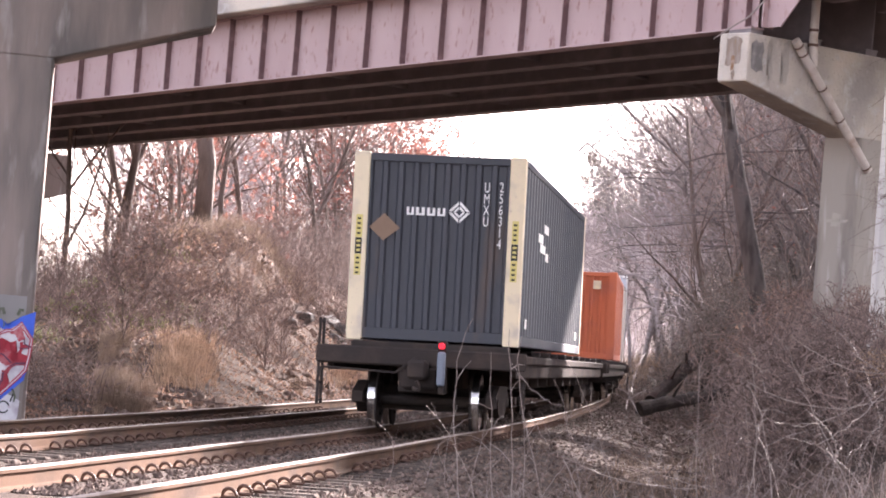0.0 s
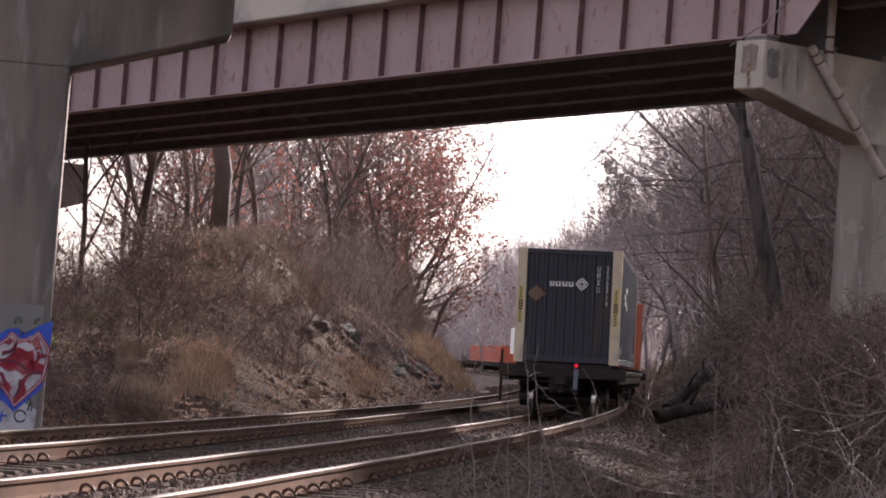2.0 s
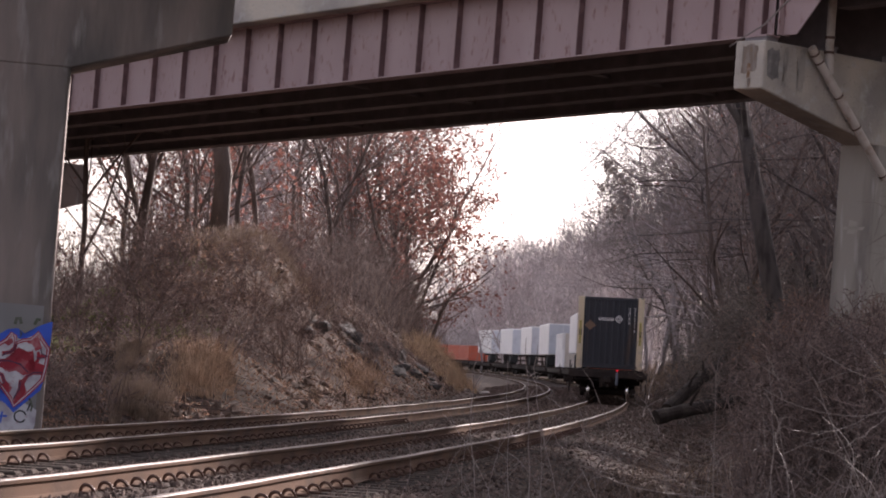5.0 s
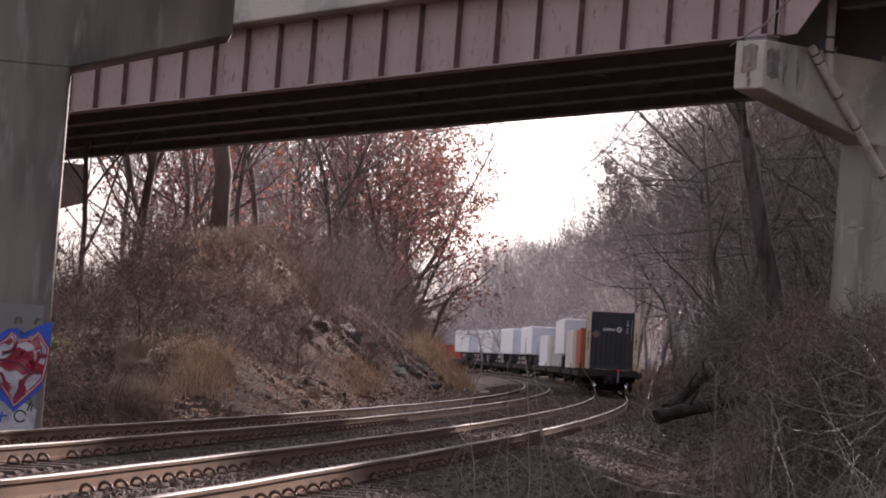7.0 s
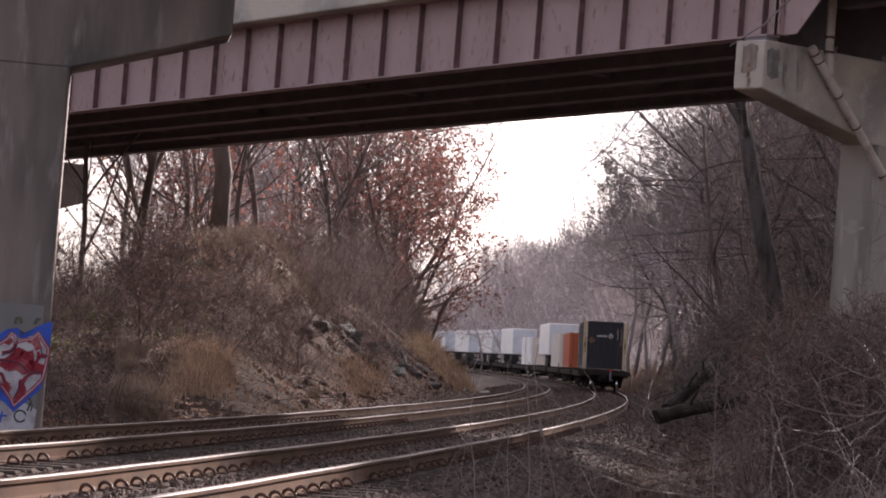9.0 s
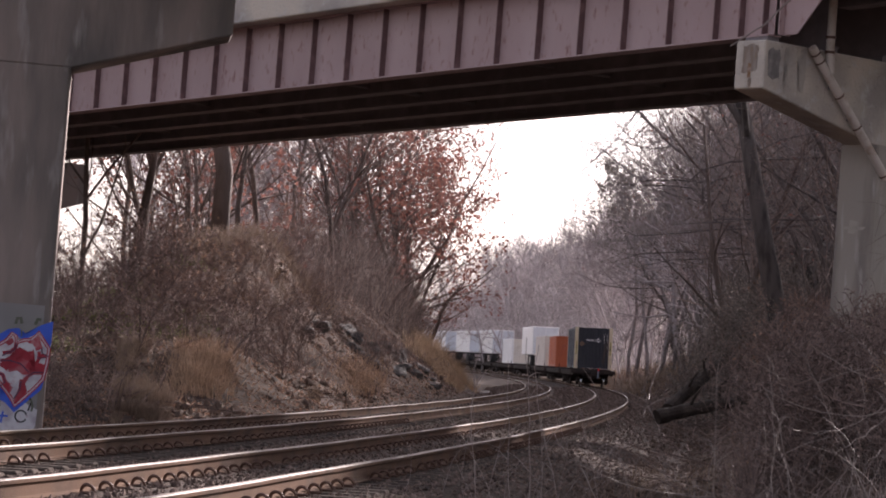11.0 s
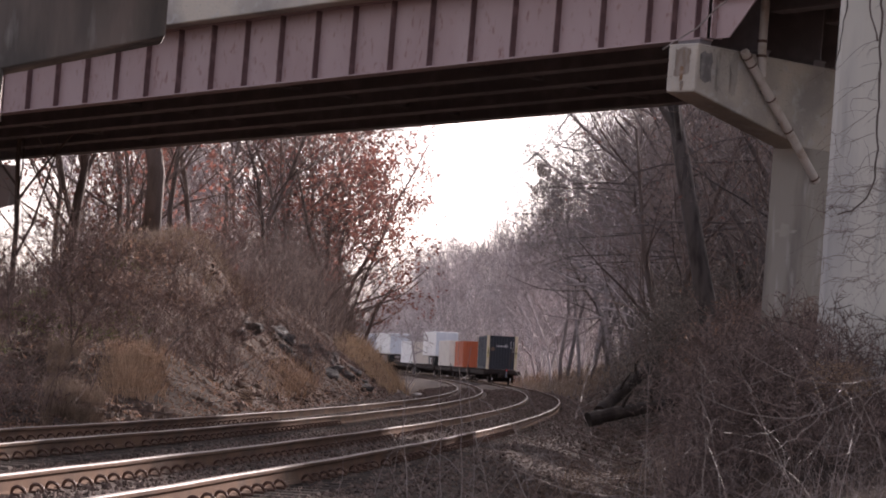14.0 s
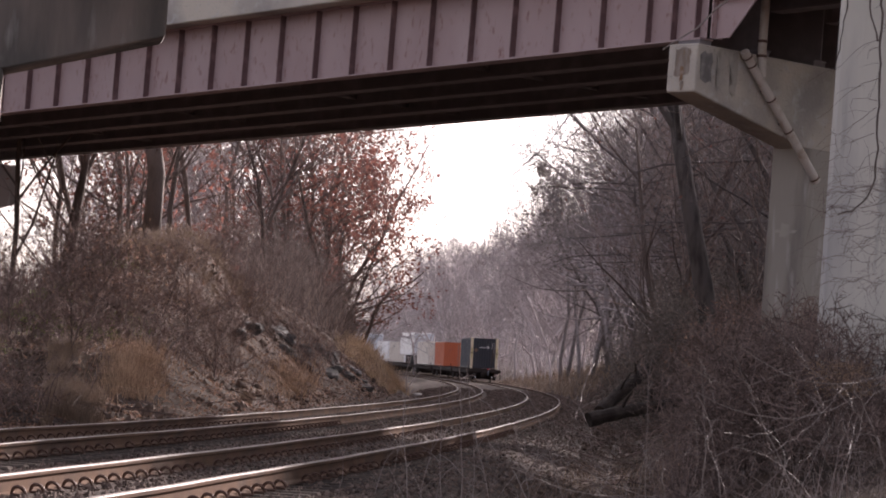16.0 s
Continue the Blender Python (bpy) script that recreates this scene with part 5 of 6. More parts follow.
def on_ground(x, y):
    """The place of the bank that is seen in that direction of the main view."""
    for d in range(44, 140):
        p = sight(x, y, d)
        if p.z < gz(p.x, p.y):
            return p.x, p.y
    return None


def tuft_places(n, seed, x0, x1, y0, y1):
    """Places on the bank, thicker in clumps, within one stretch of it."""
    rnd = random.Random(seed)
    out = []
    while len(out) < n:
        p = on_ground(rnd.gauss((x0 + x1) / 2, (x1 - x0) / 4), rnd.uniform(y0, y1))
        if p and p[1] < 135:
            for _ in range(6):
                out.append((p[0] + rnd.gauss(0, 0.12), p[1] + rnd.gauss(0, 0.12)))
    return out


# ---------- undergrowth: many thin stems, straw and fallen leaves
def stems(name, places, mtl, label, category, h0, h1, r, seed, bend=0.35, forks=0, lean=(0, 0)):
    rnd = random.Random(seed)
    V, F = [], []
    at = np.array(places)
    for (x, y), z in zip(places, ground_z(at[:, 0], at[:, 1]).tolist()):
        h = rnd.uniform(h0, h1)
        d = Vector((rnd.gauss(lean[0], bend), rnd.gauss(lean[1], bend), 1)).normalized()
        p = Vector((x, y, z - 0.05))
        side = Vector((rnd.gauss(0, bend), rnd.gauss(0, bend), 0))
        pts = [p, p + d * h * 0.5 + side * h * 0.1, p + d * h + side * h * 0.45 - Vector((0, 0, h * 0.12 * side.length))]
        sprig(V, F, pts, r, r * 0.4)
        for _ in range(forks):
            f = rnd.uniform(0.25, 0.9)
            q = pts[0].lerp(pts[1], f * 2) if f < 0.5 else pts[1].lerp(pts[2], f * 2 - 1)
            e = q + Vector((rnd.gauss(0, 0.25), rnd.gauss(0, 0.25), rnd.uniform(0.0, 0.35))) * h * 0.6
            sprig(V, F, [q, e], r * 0.5, r * 0.2)
    return tagged(part(name, (V, [], F), mtl), label, category, kind="stuff")


def scatter(n, seed, ylo, yhi, ulo, uhi, power=1.0, ok=None):
    rnd = random.Random(seed)
    out = []
    while len(out) < n:
        y = ylo + (yhi - ylo) * rnd.random() ** power
        x = float(line_x(y)) + rnd.uniform(ulo, uhi)
        if ok is None or ok(x, y):
            out.append((x, y))
    return out


stems("bank_brush", scatter(2800, 41, 52, 125, -22, -8.0, ok=lambda x, y: clumpy(x, y, 0.45, 1.0, 0.05) and not (y < 76 and 300 < 784 + x / y * FOCAL < 620) and not on_crest(x, y)), M_bankstem, "dense leafless brown brush on the bank", "brush", 0.5, 1.8, 0.011, 42, bend=0.6, forks=5)
stems("slope_brush", scatter(7800, 43, 28, 130, 4.6, 17, 1.6, ok=lambda x, y: clumpy(x, y, 0.6, 2.0, -0.35) and not (y < 82 and 784 + x / y * FOCAL < 1335)), M_brush, "tangled leafless brush on the right slope", "brush", 0.6, 2.0, 0.007, 44, forks=5)
stems("verge_weeds", scatter(3000, 45, 27, 60, 3.0, 7.5, 1.2, ok=lambda x, y: x / y * FOCAL > 520 or clumpy(x, y, 1.3, 9.0, 1.0)), M_brush, "dry brown weeds beside the track", "weeds", 0.15, 0.6, 0.0045, 46, forks=3)
stems("bank_straw", scatter(4200, 47, 50, 80, -11.5, -7.4, ok=lambda x, y: clumpy(x, y, 0.7, 4.0, 0.4) and x / y * FOCAL > -560 and ((x + 4.8) / 1.6) ** 2 + ((y - 70) / 8) ** 2 > 1), M_straw, "tufts of dry tan grass at the bank's foot", "grass", 0.2, 0.65, 0.006, 48, bend=0.25)
stems("bend_straw", scatter(2100, 49, 126, 148, -9.6, -6.9), M_gold, "golden dry grass on the bank's corner", "grass", 0.4, 1.1, 0.008, 50, bend=0.3)
stems("crest_straw", scatter(4200, 57, 88, 106, -14.5, -10.5, ok=lambda x, y: clumpy(x, y, 0.8, 3.0, -0.3)), M_straw, "tan dry grass on the crest of the bank", "grass", 0.3, 0.9, 0.008, 58, bend=0.45)
stems("face_scrub", scatter(1500, 59, 76, 112, -13.2, -9.6, ok=lambda x, y: clumpy(x, y, 0.55, 6.0, -0.1)), M_bankstem, "low brown scrub on the face of the bank", "brush", 0.25, 1.0, 0.008, 60, bend=0.7, forks=5)
stems("ridge_thicket", scatter(2600, 64, 132, 176, -18, -10.6), M_brush, "brown leafless thicket behind the ridge", "thicket", 1.5, 6.0, 0.016, 65, forks=6)
stems("far_straw", scatter(2600, 51, 190, 300, 3.2, 9.0), M_straw, "dry tan grass beside the far curve", "grass", 0.5, 1.3, 0.016, 52, bend=0.3)
stems("green_weeds", scatter(2600, 53, 66, 92, -17, -10.5, ok=lambda x, y: clumpy(x, y, 0.6, 7.0, 0.45)), M_green, "low green winter weeds on the bank", "weeds", 0.15, 0.5, 0.016, 54)
stems("near_weeds", scatter(1700, 155, 16, 28, 4.2, 8.8), M_brush, "dead brown weeds on the near slope", "weeds", 0.15, 0.5, 0.004, 156, forks=3)
stems("verge_twigs", scatter(3200, 165, 18, 32, 2.4, 7.0), M_pale, "fine pale twigs littering the near verge", "twigs", 0.12, 0.45, 0.0024, 166, bend=0.7, forks=4)
stems("near_straw", scatter(1400, 55, 28, 50, 2.8, 6.5), M_straw, "pale dry grass blades beside the track", "grass", 0.15, 0.6, 0.004, 56, bend=0.4)


stems("ledge_grass", tuft_places(1500, 141, 300, 410, 628, 712), M_tan, "clump of tan dry grass on the bank's ledge", "grass", 0.3, 0.9, 0.007, 142, bend=0.3)
stems("russet_grass", tuft_places(900, 143, 590, 680, 648, 705), M_tan, "russet dry grass below the slope", "grass", 0.25, 0.75, 0.007, 144, bend=0.35)
stems("bank_creeper", tuft_places(1500, 145, 200, 410, 560, 606), M_green, "low green creeper among the brush", "weeds", 0.1, 0.35, 0.014, 146, bend=0.6)
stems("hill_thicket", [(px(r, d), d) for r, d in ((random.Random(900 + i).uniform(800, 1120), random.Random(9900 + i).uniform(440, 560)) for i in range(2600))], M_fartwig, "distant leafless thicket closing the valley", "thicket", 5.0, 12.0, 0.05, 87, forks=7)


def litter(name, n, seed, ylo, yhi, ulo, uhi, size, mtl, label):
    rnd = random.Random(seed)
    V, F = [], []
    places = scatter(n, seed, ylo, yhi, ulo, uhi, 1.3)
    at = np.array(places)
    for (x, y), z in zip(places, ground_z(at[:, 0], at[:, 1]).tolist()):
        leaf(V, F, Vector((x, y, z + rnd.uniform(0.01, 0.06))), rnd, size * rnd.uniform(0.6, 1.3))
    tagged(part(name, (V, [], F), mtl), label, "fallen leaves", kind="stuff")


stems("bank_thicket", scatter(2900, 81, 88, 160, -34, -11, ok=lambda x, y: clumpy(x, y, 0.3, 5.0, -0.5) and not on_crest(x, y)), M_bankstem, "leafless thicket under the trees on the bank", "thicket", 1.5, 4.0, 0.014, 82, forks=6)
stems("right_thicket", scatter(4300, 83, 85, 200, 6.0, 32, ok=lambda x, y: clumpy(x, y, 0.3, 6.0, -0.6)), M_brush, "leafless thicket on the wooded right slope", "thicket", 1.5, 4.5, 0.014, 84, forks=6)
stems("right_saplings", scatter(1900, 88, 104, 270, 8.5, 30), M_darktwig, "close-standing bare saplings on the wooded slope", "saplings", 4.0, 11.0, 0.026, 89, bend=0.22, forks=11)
# saplings added among the unseen hillside trees to block more of the sun
stems("hillside_saplings", scatter(700, 90, 72, 112, 13, 36), M_darktwig, "unseen close-standing bare saplings added to shade the line", "saplings", 5.0, 12.0, 0.03, 92, bend=0.22, forks=11)
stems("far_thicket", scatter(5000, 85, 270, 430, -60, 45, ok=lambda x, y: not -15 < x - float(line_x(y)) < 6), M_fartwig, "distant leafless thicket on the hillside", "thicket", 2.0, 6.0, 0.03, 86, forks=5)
litter("bank_leaves", 42000, 61, 46, 132, -17, -6.8, 0.047, M_litter, "brown fallen leaves scattered over the bank")
litter("slope_leaves", 14000, 63, 27, 110, 4.2, 16, 0.05, M_litter, "brown fallen leaves on the right slope")

def clods(name, n, seed, ylo, yhi, ulo, uhi, r0, r1, label):
    rng = np.random.default_rng(seed)
    V, F = [], []
    base = np.array([(1, 0, 0), (-1, 0, 0), (0, 1, 0), (0, -1, 0), (0, 0, 1), (0, 0, -1)], float)
    for x, y in scatter(n, seed, ylo, yhi, ulo, uhi, 1.0, ok=lambda x, y: clumpy(x, y, 0.8, 8.0, 0.1)):
        r = r0 + (r1 - r0) * rng.random() ** 3
        vv = base * (r * rng.uniform(0.6, 1.4, 3)) + rng.normal(0, r * 0.2, (6, 3)) + (x, y, gz(x, y) + r * 0.2)
        b = len(V)
        V += vv.tolist()
        F += [(a + b, c + b, d + b) for a, c, d in ((0, 2, 4), (2, 1, 4), (1, 3, 4), (3, 0, 4), (2, 0, 5), (1, 2, 5), (3, 1, 5), (0, 3, 5))]
    tagged(part(name, (V, [], F), M_clod), label, "stones", kind="stuff")


clods("bank_clods", 5200, 95, 56, 135, -15, -7.0, 0.03, 0.14, "dark stones and clods of earth on the bank")
clods("verge_clods", 2600, 96, 32, 95, 2.4, 7.0, 0.02, 0.07, "small stones on the bare verge")


def build_sticks():
    rnd = random.Random(97)
    V, F = [], []
    for x, y in scatter(260, 98, 56, 130, -15, -7.2) + scatter(120, 99, 40, 95, 2.8, 8):
        a = rnd.uniform(0, 6.28)
        L = rnd.uniform(0.5, 2.2)
        q = (x + math.cos(a) * L, y + math.sin(a) * L)
        p0, p1 = Vector((x, y, gz(x, y) + 0.04)), Vector((q[0], q[1], gz(*q) + rnd.uniform(0.03, 0.35)))
        m = p0.lerp(p1, 0.5) + Vector((0, 0, rnd.uniform(0, 0.1)))
        tube(V, F, [p0, m, p1], [0.013, 0.011, 0.006], 4)
    tagged(part("fallen_sticks", (V, [], F), M_brush), "fallen sticks lying on the banks", "sticks", kind="stuff")


build_sticks()

# ---------- fallen log, a dead trunk on the slope, and rocks in the bank
def build_log(name, label, a, b, r, wave, stubs):
    lg = tagged(empty(name), label, "log", "fallen trunks")
    rnd = random.Random(len(name))
    V, F, pts = [], [], []
    for i in range(13):
        f = i / 12
        x, y = a[0] + (b[0] - a[0]) * f, a[1] + (b[1] - a[1]) * f
        z = max(a[2] + (b[2] - a[2]) * f, gz(x, y) + r * 0.55)
        pts.append(Vector((x, y, z + wave * math.sin(f * 5))))
    tube(V, F, pts, [r * (1 - 0.3 * i / 12) * (1 + 0.09 * math.sin(i * 2.3)) for i in range(13)], 12)
    part("trunk", (V, [], F), M_log, lg)
    for i in stubs:
        V, F = [], []
        q = pts[i] + Vector((rnd.uniform(-0.2, 0.4), -0.2, rnd.uniform(0.3, 0.55)))
        tube(V, F, [pts[i], q, q + Vector((rnd.uniform(0.0, 0.3), -0.2, 0.3))], [0.06, 0.04, 0.015], 5)
        part("branch_stub", (V, [], F), M_log, lg)


build_log("fallen_log", "dark fallen tree trunk lying beside the track", (6.45, 80.5, -0.05), (9.3, 82.0, 0.72), 0.22, 0.02, (4, 8, 10))
build_log("dead_trunk", "dark dead trunk slanting down the slope", (7.4, 88.0, 0.1), (9.9, 92.0, 2.3), 0.22, 0.05, (3, 6, 9, 11))


def build_rocks():
    """Dark rocks that stand out of the bank's face above the second track."""
    rnd = random.Random(321)
    for k in range(26):
        y = rnd.uniform(92, 122)
        u = rnd.uniform(-9.4, -7.4) - (0.6 if k % 3 else 0)
        x = float(line_x(y)) + u
        r = rnd.uniform(0.12, 0.42)
        ob = tagged(empty("rock", Matrix.Translation((x, y, gz(x, y) - 0.02)) @ Matrix.Rotation(rnd.uniform(0, 6.28), 4, "Z")), "dark angular rock standing out of the bank", "rock", "rocks in the bank")
        bm = bmesh.new()
        bmesh.ops.create_icosphere(bm, subdivisions=2, radius=r)
        off = Vector((rnd.uniform(0, 50), 0, 0))
        for v in bm.verts:
            n = noise.noise(v.co * (2.2 / r) * 0.5 + off)
            v.co = Vector((v.co.x * 1.5, v.co.y, v.co.z * 0.8)) * (1 + 0.55 * n)
        part("stone", bm, M_rock, ob)


build_rocks()


def build_bits():
    """Rusty stakes on the mound and a pale stone by the far rail."""
    for x, y, lean in ((px(412, 72), 72.0, 25), (px(431, 72), 72.2, -15)):
        st = tagged(empty("rusty_stake", Matrix.Translation((x, y, gz(x, y) - 0.05)) @ pose(0, 0, 0, 0, lean, 20)), "short rusty iron stake leaning in the dirt", "stake", "rusty stakes")
        slab("bar", M_clip, st, -0.02, 0.02, -0.02, 0.02, 0.0, 0.42, bevel=0.006)
        slab("cross_bar", M_clip, st, -0.1, 0.1, -0.015, 0.015, 0.28, 0.31, bevel=0.006)
    rk = tagged(empty("pale_stone", Matrix.Translation((2.75, 145.2, gz(2.75, 145.2) + 0.06))), "pale broken stone lying beside the far rail", "stone")
    bm = bmesh.new()
    bmesh.ops.create_icosphere(bm, subdivisions=2, radius=0.16)
    for v in bm.verts:
        v.co = Vector((v.co.x * 1.9, v.co.y, v.co.z * 0.7)) * (1 + 0.25 * noise.noise(v.co * 9))
    part("stone", bm, M_concp, rk)


build_bits()


# ---------- pale bare shrubs between the camera and the track
def build_shrub(seed, x, y, height, canes, reach, label):
    rnd = random.Random(seed)
    sh = tagged(empty("bare_shrub"), label, "shrub", "bare shrubs by the track")
    z = gz(x, y)
    for c in range(canes):
        V, F = [], []
        d = Vector((rnd.gauss(0, 0.25), rnd.gauss(0, 0.2), 1)).normalized()
        curl = Vector((rnd.gauss(0, reach), rnd.gauss(0, reach * 0.5), -0.12))
        p = Vector((x + rnd.gauss(0, 0.3), y + rnd.gauss(0, 0.3), z - 0.05))
        h = height * rnd.uniform(0.5, 1.1)
        pts, n = [p.copy()], 9
        for i in range(n):
            d = (d + curl * 0.12 * (i / 3) + Vector((rnd.gauss(0, 0.17), rnd.gauss(0, 0.12), rnd.gauss(0, 0.1)))).normalized()
            p = p + d * h / n
            pts.append(p.copy())
        r = 0.0031 * rnd.uniform(0.6, 1.3)
        tube(V, F, pts, [r * (1 - 0.6 * i / n) for i in range(n + 1)], 5, cap=False)
        for _ in range(rnd.randint(1, 4)):
            i = rnd.randint(2, n - 1)
            q = pts[i]
            e = Vector((rnd.gauss(0, 0.6), rnd.gauss(0, 0.4), rnd.uniform(-0.1, 0.7))).normalized() * h * rnd.uniform(0.12, 0.35)
            tube(V, F, [q, q + e * 0.5 + Vector((0, 0, 0.02)), q + e], [r * 0.6, r * 0.45, r * 0.25], 4, cap=False)
        part("cane", (V, [], F), M_pale, sh)
    return sh


def build_canes():
    """Long single canes that arch up between the camera and the track: foot, tip, sideways bulge, distance."""
    rnd = random.Random(77)
    for fx, tx, ty, bulge, d, r in ((1200, 1033, 652, 0.1, 22, 5), (1120, 1012, 685, 0.06, 24, 5), (1300, 1271, 633, -0.05, 23, 5), (872, 893, 748, 0.05, 24, 5),
                                    (990, 957, 735, 0.04, 23, 5), (985, 929, 598, 0.03, 20, 6), (945, 897, 640, 0.02, 20, 5), (912, 866, 579, -0.3, 21, 6), (1090, 952, 609, -0.3, 21, 6),
                                    (1215, 1026, 826, -0.2, 19, 7), (1440, 1356, 690, 0.1, 21, 6), (1400, 1361, 632, 0.05, 22, 5), (1600, 1421, 625, -0.15, 22, 6), (1240, 1158, 760, 0.04, 24, 4)):
        cane = tagged(empty("bare_cane"), "long pale leafless cane arching beside the track", "cane", "bare canes by the track")
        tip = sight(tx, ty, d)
        foot = Vector((px(fx, d), d + rnd.uniform(-0.3, 0.3), 0))
        foot.z = gz(foot.x, foot.y) - 0.05
        mid = foot.lerp(tip, 0.6) + Vector((bulge, 0, abs(bulge) * 1.2 + 0.05))
        pts = []
        for i in range(12):
            f = i / 11
            p = foot * (1 - f) ** 2 + mid * 2 * f * (1 - f) + tip * f * f
            pts.append(p + Vector((rnd.gauss(0, 0.006), rnd.gauss(0, 0.006), rnd.gauss(0, 0.004))))
        V, F = [], []
        tube(V, F, pts, [0.00075 * r * (1 - 0.55 * i / 11) for i in range(12)], 6)
        part("stem", (V, [], F), M_pale, cane)
        for _ in range(3):
            q = rnd.choice(pts[3:10])
            e = Vector((rnd.gauss(0, 0.14), rnd.gauss(0, 0.1), rnd.uniform(0.02, 0.16)))
            V, F = [], []
            tube(V, F, [q, q + e * 0.5 + Vector((0, 0, 0.02)), q + e], [0.0006 * r, 0.0004 * r, 0.0002 * r], 4)
            part("side_shoot", (V, [], F), M_pale, cane)


build_canes()


def build_brambles():
    """Long arching bramble canes over the slope and beside the track: a start, an end, how far they sag, distance, thickness."""
    rnd = random.Random(177)
    runs = [((1353, 686), (1690, 662), 62, 21, 6), ((1430, 609), (1690, 660), 36, 21, 6), ((1633, 686), (1690, 830), -20, 20, 7), ((1026, 822), (1264, 878), 18, 19, 6), ((1359, 630), (1380, 672), 8, 22, 7),
            ((1291, 812), (1296, 880), 0, 18, 7), ((1120, 800), (1290, 880), 14, 19, 5), ((1480, 800), (1600, 700), 12, 20, 5), ((1400, 760), (1560, 720), 22, 22, 5), ((1540, 640), (1660, 760), -14, 21, 5)]
    for _ in range(20):
        x, y = rnd.uniform(960, 1640), rnd.uniform(730, 880)
        runs.append(((x, y), (x + rnd.uniform(-110, 110), y - rnd.uniform(-20, 110)), rnd.uniform(-22, 22), rnd.uniform(19, 24), rnd.uniform(2.5, 4.0)))
    for (ax, ay), (bx, by), sag, d, r in runs:
        cane = tagged(empty("bramble_cane"), "pale bare bramble cane arching over the verge", "cane", "bramble canes")
        pts = []
        for i in range(11):
            f = i / 10
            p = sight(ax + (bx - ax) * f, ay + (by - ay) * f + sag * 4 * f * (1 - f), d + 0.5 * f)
            pts.append(p + Vector((rnd.gauss(0, 0.006), rnd.gauss(0, 0.02), rnd.gauss(0, 0.006))))
        V, F = [], []
        tube(V, F, pts, [0.00062 * r * (1 - 0.5 * abs(f - 4) / 10) for f in range(11)], 6)
        part("stem", (V, [], F), M_pale, cane)
        for _ in range(rnd.randint(1, 4)):
            q = rnd.choice(pts[1:10])
            e = Vector((rnd.gauss(0, 0.12), rnd.gauss(0, 0.08), rnd.uniform(-0.05, 0.16)))
            V, F = [], []
            tube(V, F, [q, q + e * 0.5 + Vector((0, 0, 0.015)), q + e], [0.0006 * r, 0.0004 * r, 0.0002 * r], 4)
            part("side_shoot", (V, [], F), M_pale, cane)


build_brambles()


def build_vine_heap():
    """A heap of pale dead vine and grass on the shoulder before the piers."""
    rnd = random.Random(611)
    heap = tagged(empty("vine_heap"), "heap of tan dead vine on the slope before the pier", "dead vine")
    V, F = [], []
    for _ in range(420):
        x0, y0 = rnd.gauss(1606, 30), rnd.uniform(640, 700)
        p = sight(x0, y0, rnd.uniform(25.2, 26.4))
        a = Vector((rnd.gauss(0, 0.1), rnd.gauss(0, 0.06), rnd.uniform(-0.04, 0.1)))
        sprig(V, F, [p, p + a * 0.5 + Vector((0, 0, 0.03)), p + a], 0.003, 0.0015)
    part("tangle", (V, [], F), M_tan, heap)


build_vine_heap()


def build_shrubs():
    for i, (x, y, h, n, reach) in enumerate(((870, 24, 1.5, 5, 0.5), (960, 22, 1.7, 6, 0.7), (1060, 25, 1.6, 6, 0.6), (1120, 20, 1.3, 5, 0.8), (1010, 30, 1.6, 6, 0.5),
                                             (1240, 22, 1.6, 4, 0.3), (1300, 25, 1.4, 6, 0.8), (1400, 22, 1.5, 7, 0.9), (1480, 20, 1.5, 7, 0.9), (1560, 22, 1.7, 7, 0.9),
                                             (1640, 22, 1.9, 7, 0.9), (1350, 30, 1.7, 7, 0.7), (1530, 28, 2.2, 7, 0.7), (800, 28, 0.9, 4, 0.6), (1180, 28, 1.2, 5, 0.6))):
        build_shrub(70 + i, px(x, y), y, h, max(3, n - 3), reach, "pale leafless shrub with arching canes")


build_shrubs()


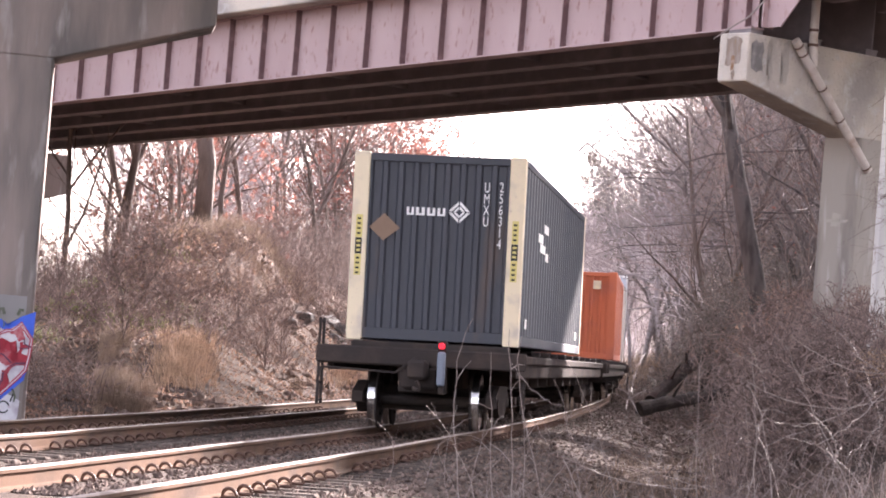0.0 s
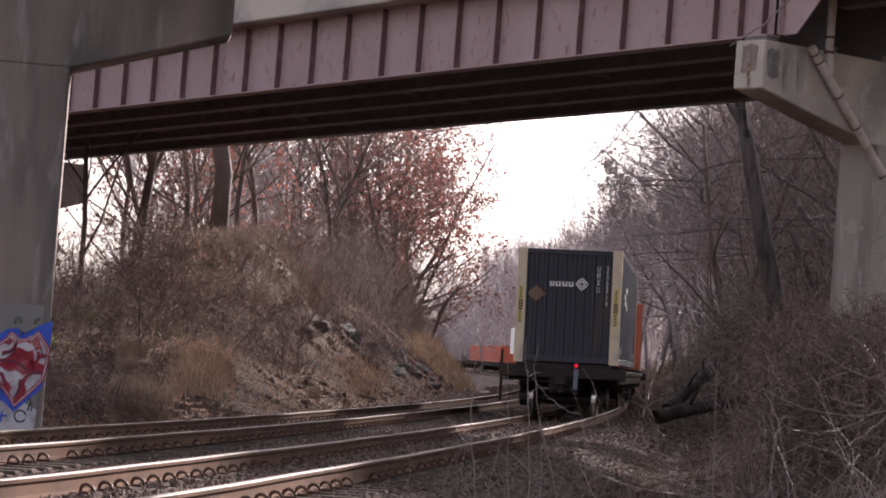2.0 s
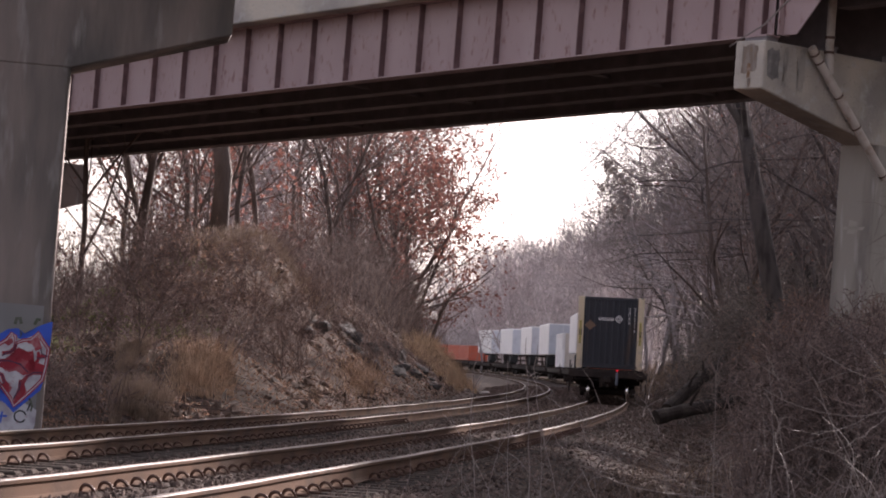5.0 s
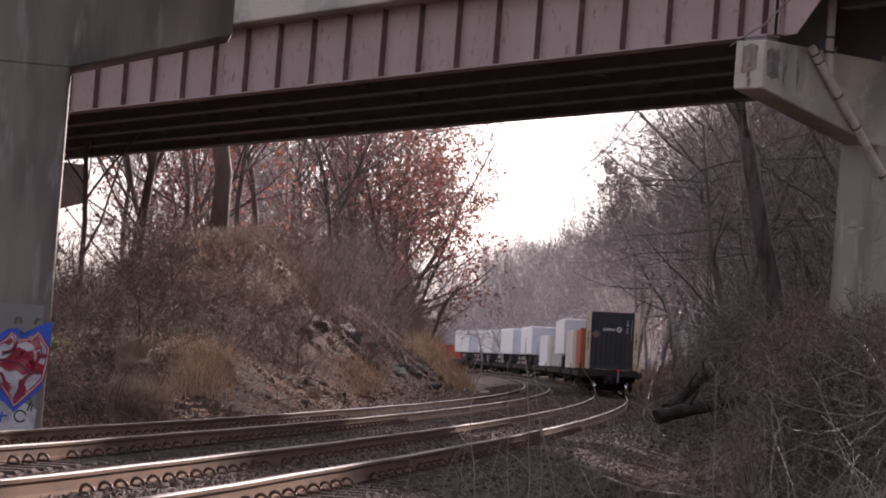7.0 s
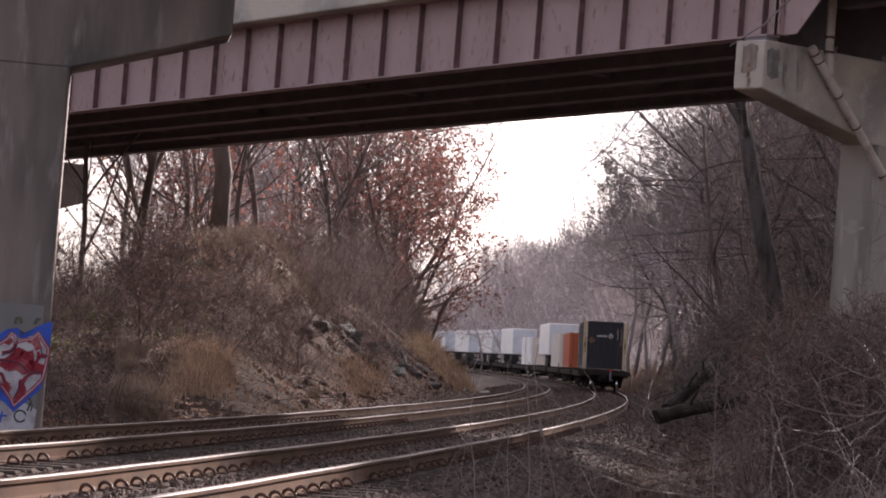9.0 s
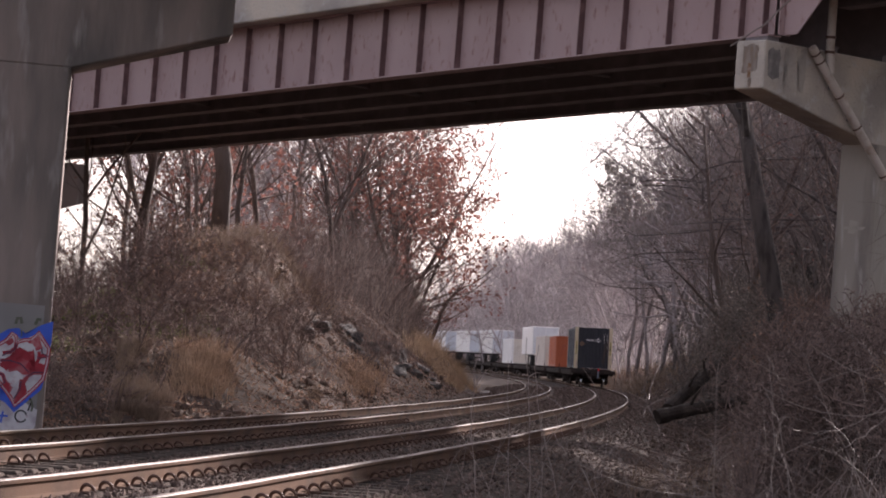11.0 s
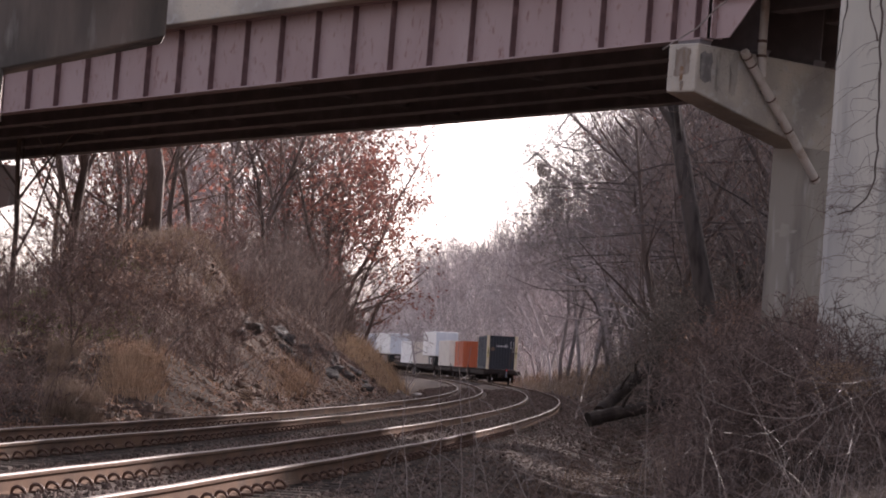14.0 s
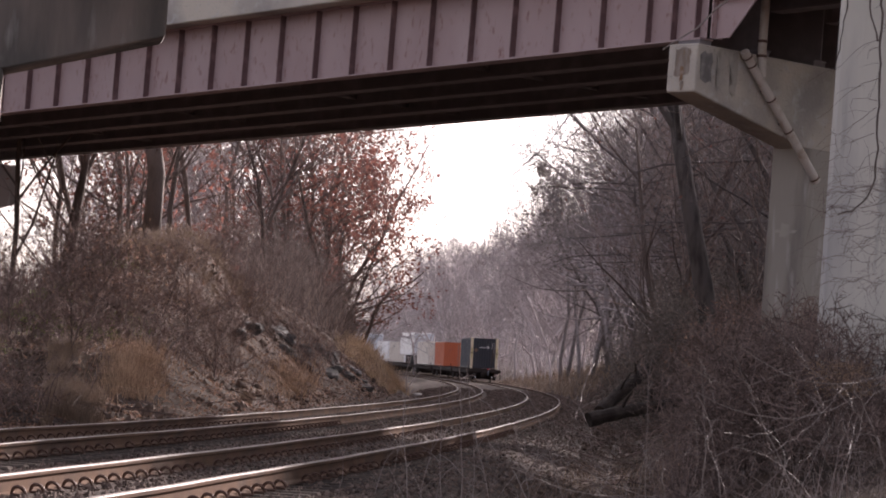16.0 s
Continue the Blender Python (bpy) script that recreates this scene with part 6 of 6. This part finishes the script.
def build_vines():
    """Bare climbing vines that hang before the near right pier: one ropy stem, arching side shoots and a tangle below."""
    rnd = random.Random(91)
    vn = tagged(empty("bare_vine"), "bare brown vines hanging over the pale pier", "vine")

    def run(name, way, r0, r1, mtl, d=29.3, twigs=0, jig=0.006):
        V, F = [], []
        pts = []
        for (x0, y0), (x1, y1) in zip(way, way[1:]):
            n = max(2, int(math.hypot(x1 - x0, y1 - y0) / 14))
            for i in range(n):
                f = i / n
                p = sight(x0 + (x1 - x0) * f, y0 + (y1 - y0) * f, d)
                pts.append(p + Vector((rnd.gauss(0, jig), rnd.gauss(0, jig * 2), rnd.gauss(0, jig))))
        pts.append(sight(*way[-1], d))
        n = len(pts)
        tube(V, F, pts, [r0 + (r1 - r0) * i / (n - 1) + (0.35 * r1 if i % 5 == 3 else 0) for i in range(n)], 6, cap=False)
        for _ in range(twigs):
            q = rnd.choice(pts[1:])
            e = Vector((rnd.gauss(-0.05, 0.14), rnd.gauss(0, 0.05), rnd.gauss(-0.08, 0.12)))
            tube(V, F, [q, q + e * 0.5 + Vector((rnd.gauss(0, 0.03), 0, 0.03)), q + e], [0.0022, 0.0017, 0.001], 4, cap=False)
        part(name, (V, [], F), mtl, vn)
    # ropy stem, then the loop at its foot that turns back towards the track
    run("stem", [(1684, -60), (1680, 60), (1676, 180), (1674, 255), (1668, 310), (1655, 345), (1628, 366), (1604, 374)], 0.013, 0.008, M_bark, twigs=14)
    run("stem", [(1655, -60), (1664, 20), (1674, 66)], 0.008, 0.009, M_bark)
    run("stem", [(1628, -40), (1614, 30), (1606, 80), (1596, 118)], 0.008, 0.004, M_bark, twigs=2)
    for way in ([(1676, 62), (1650, 72), (1622, 96), (1594, 122)], [(1676, 132), (1650, 140), (1622, 156), (1592, 184)], [(1674, 170), (1656, 168), (1630, 168)],
                [(1672, 182), (1648, 202), (1620, 222), (1599, 235), (1600, 248)], [(1599, 235), (1590, 222)], [(1599, 238), (1604, 262), (1612, 272)], [(1670, 228), (1640, 240), (1628, 246), (1622, 272)],
                [(1690, 292), (1660, 288), (1636, 296), (1620, 282)], [(1672, 320), (1640, 326), (1610, 322), (1598, 308)], [(1690, 352), (1650, 362), (1610, 360), (1580, 358)]):
        run("shoot", way, 0.0034, 0.0018, M_pale if rnd.random() < 0.4 else M_twig, twigs=3, jig=0.004)
    for _ in range(46):
        x, y = rnd.uniform(1590, 1740), rnd.uniform(290, 500)
        way = [(x, y)]
        g = rnd.uniform(-0.6, 0.6) + (math.pi if rnd.random() < 0.6 else 0)
        for _ in range(rnd.randint(3, 6)):
            g += rnd.gauss(0, 0.35)
            x, y = x + 16 * math.cos(g), y + 13 * math.sin(g)
            way.append((max(x, 1578), y))
        run("shoot", way, 0.003, 0.0014, M_twig if rnd.random() < 0.6 else M_pale, d=rnd.uniform(28.7, 29.35), twigs=5, jig=0.004)
    V, F = [], []
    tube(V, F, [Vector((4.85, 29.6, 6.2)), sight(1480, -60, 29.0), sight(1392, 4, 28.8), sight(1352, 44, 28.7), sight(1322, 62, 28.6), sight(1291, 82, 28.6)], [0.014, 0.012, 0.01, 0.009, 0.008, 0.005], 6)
    part("shoot", (V, [], F), M_pale, vn)


build_vines()


# ---------- what moves
def motions():
    times = [i * 0.5 for i in range(33)]
    for thing, so, length, *rest in MOVERS:
        z = rest[0] if rest else 0.0
        x = rest[1] if len(rest) > 1 else 0.0
        rows = []
        for t in times:
            s = train_s(t) + so
            m = chord(s, s + length)
            rows.append((t, m @ Matrix.Translation((x, 0, z))))
        walk(thing, rows)
    for ws, yb in LAST_WHEELS:
        rows = []
        for i in range(16 * 30 + 1):
            t = i / 30
            turn = -(train_s(t) - S_END) / 0.42
            rows.append((t, Matrix.Translation((0, yb, 0.42)) @ Matrix.Rotation(turn, 4, "X")))
        walk(ws, rows)


motions()
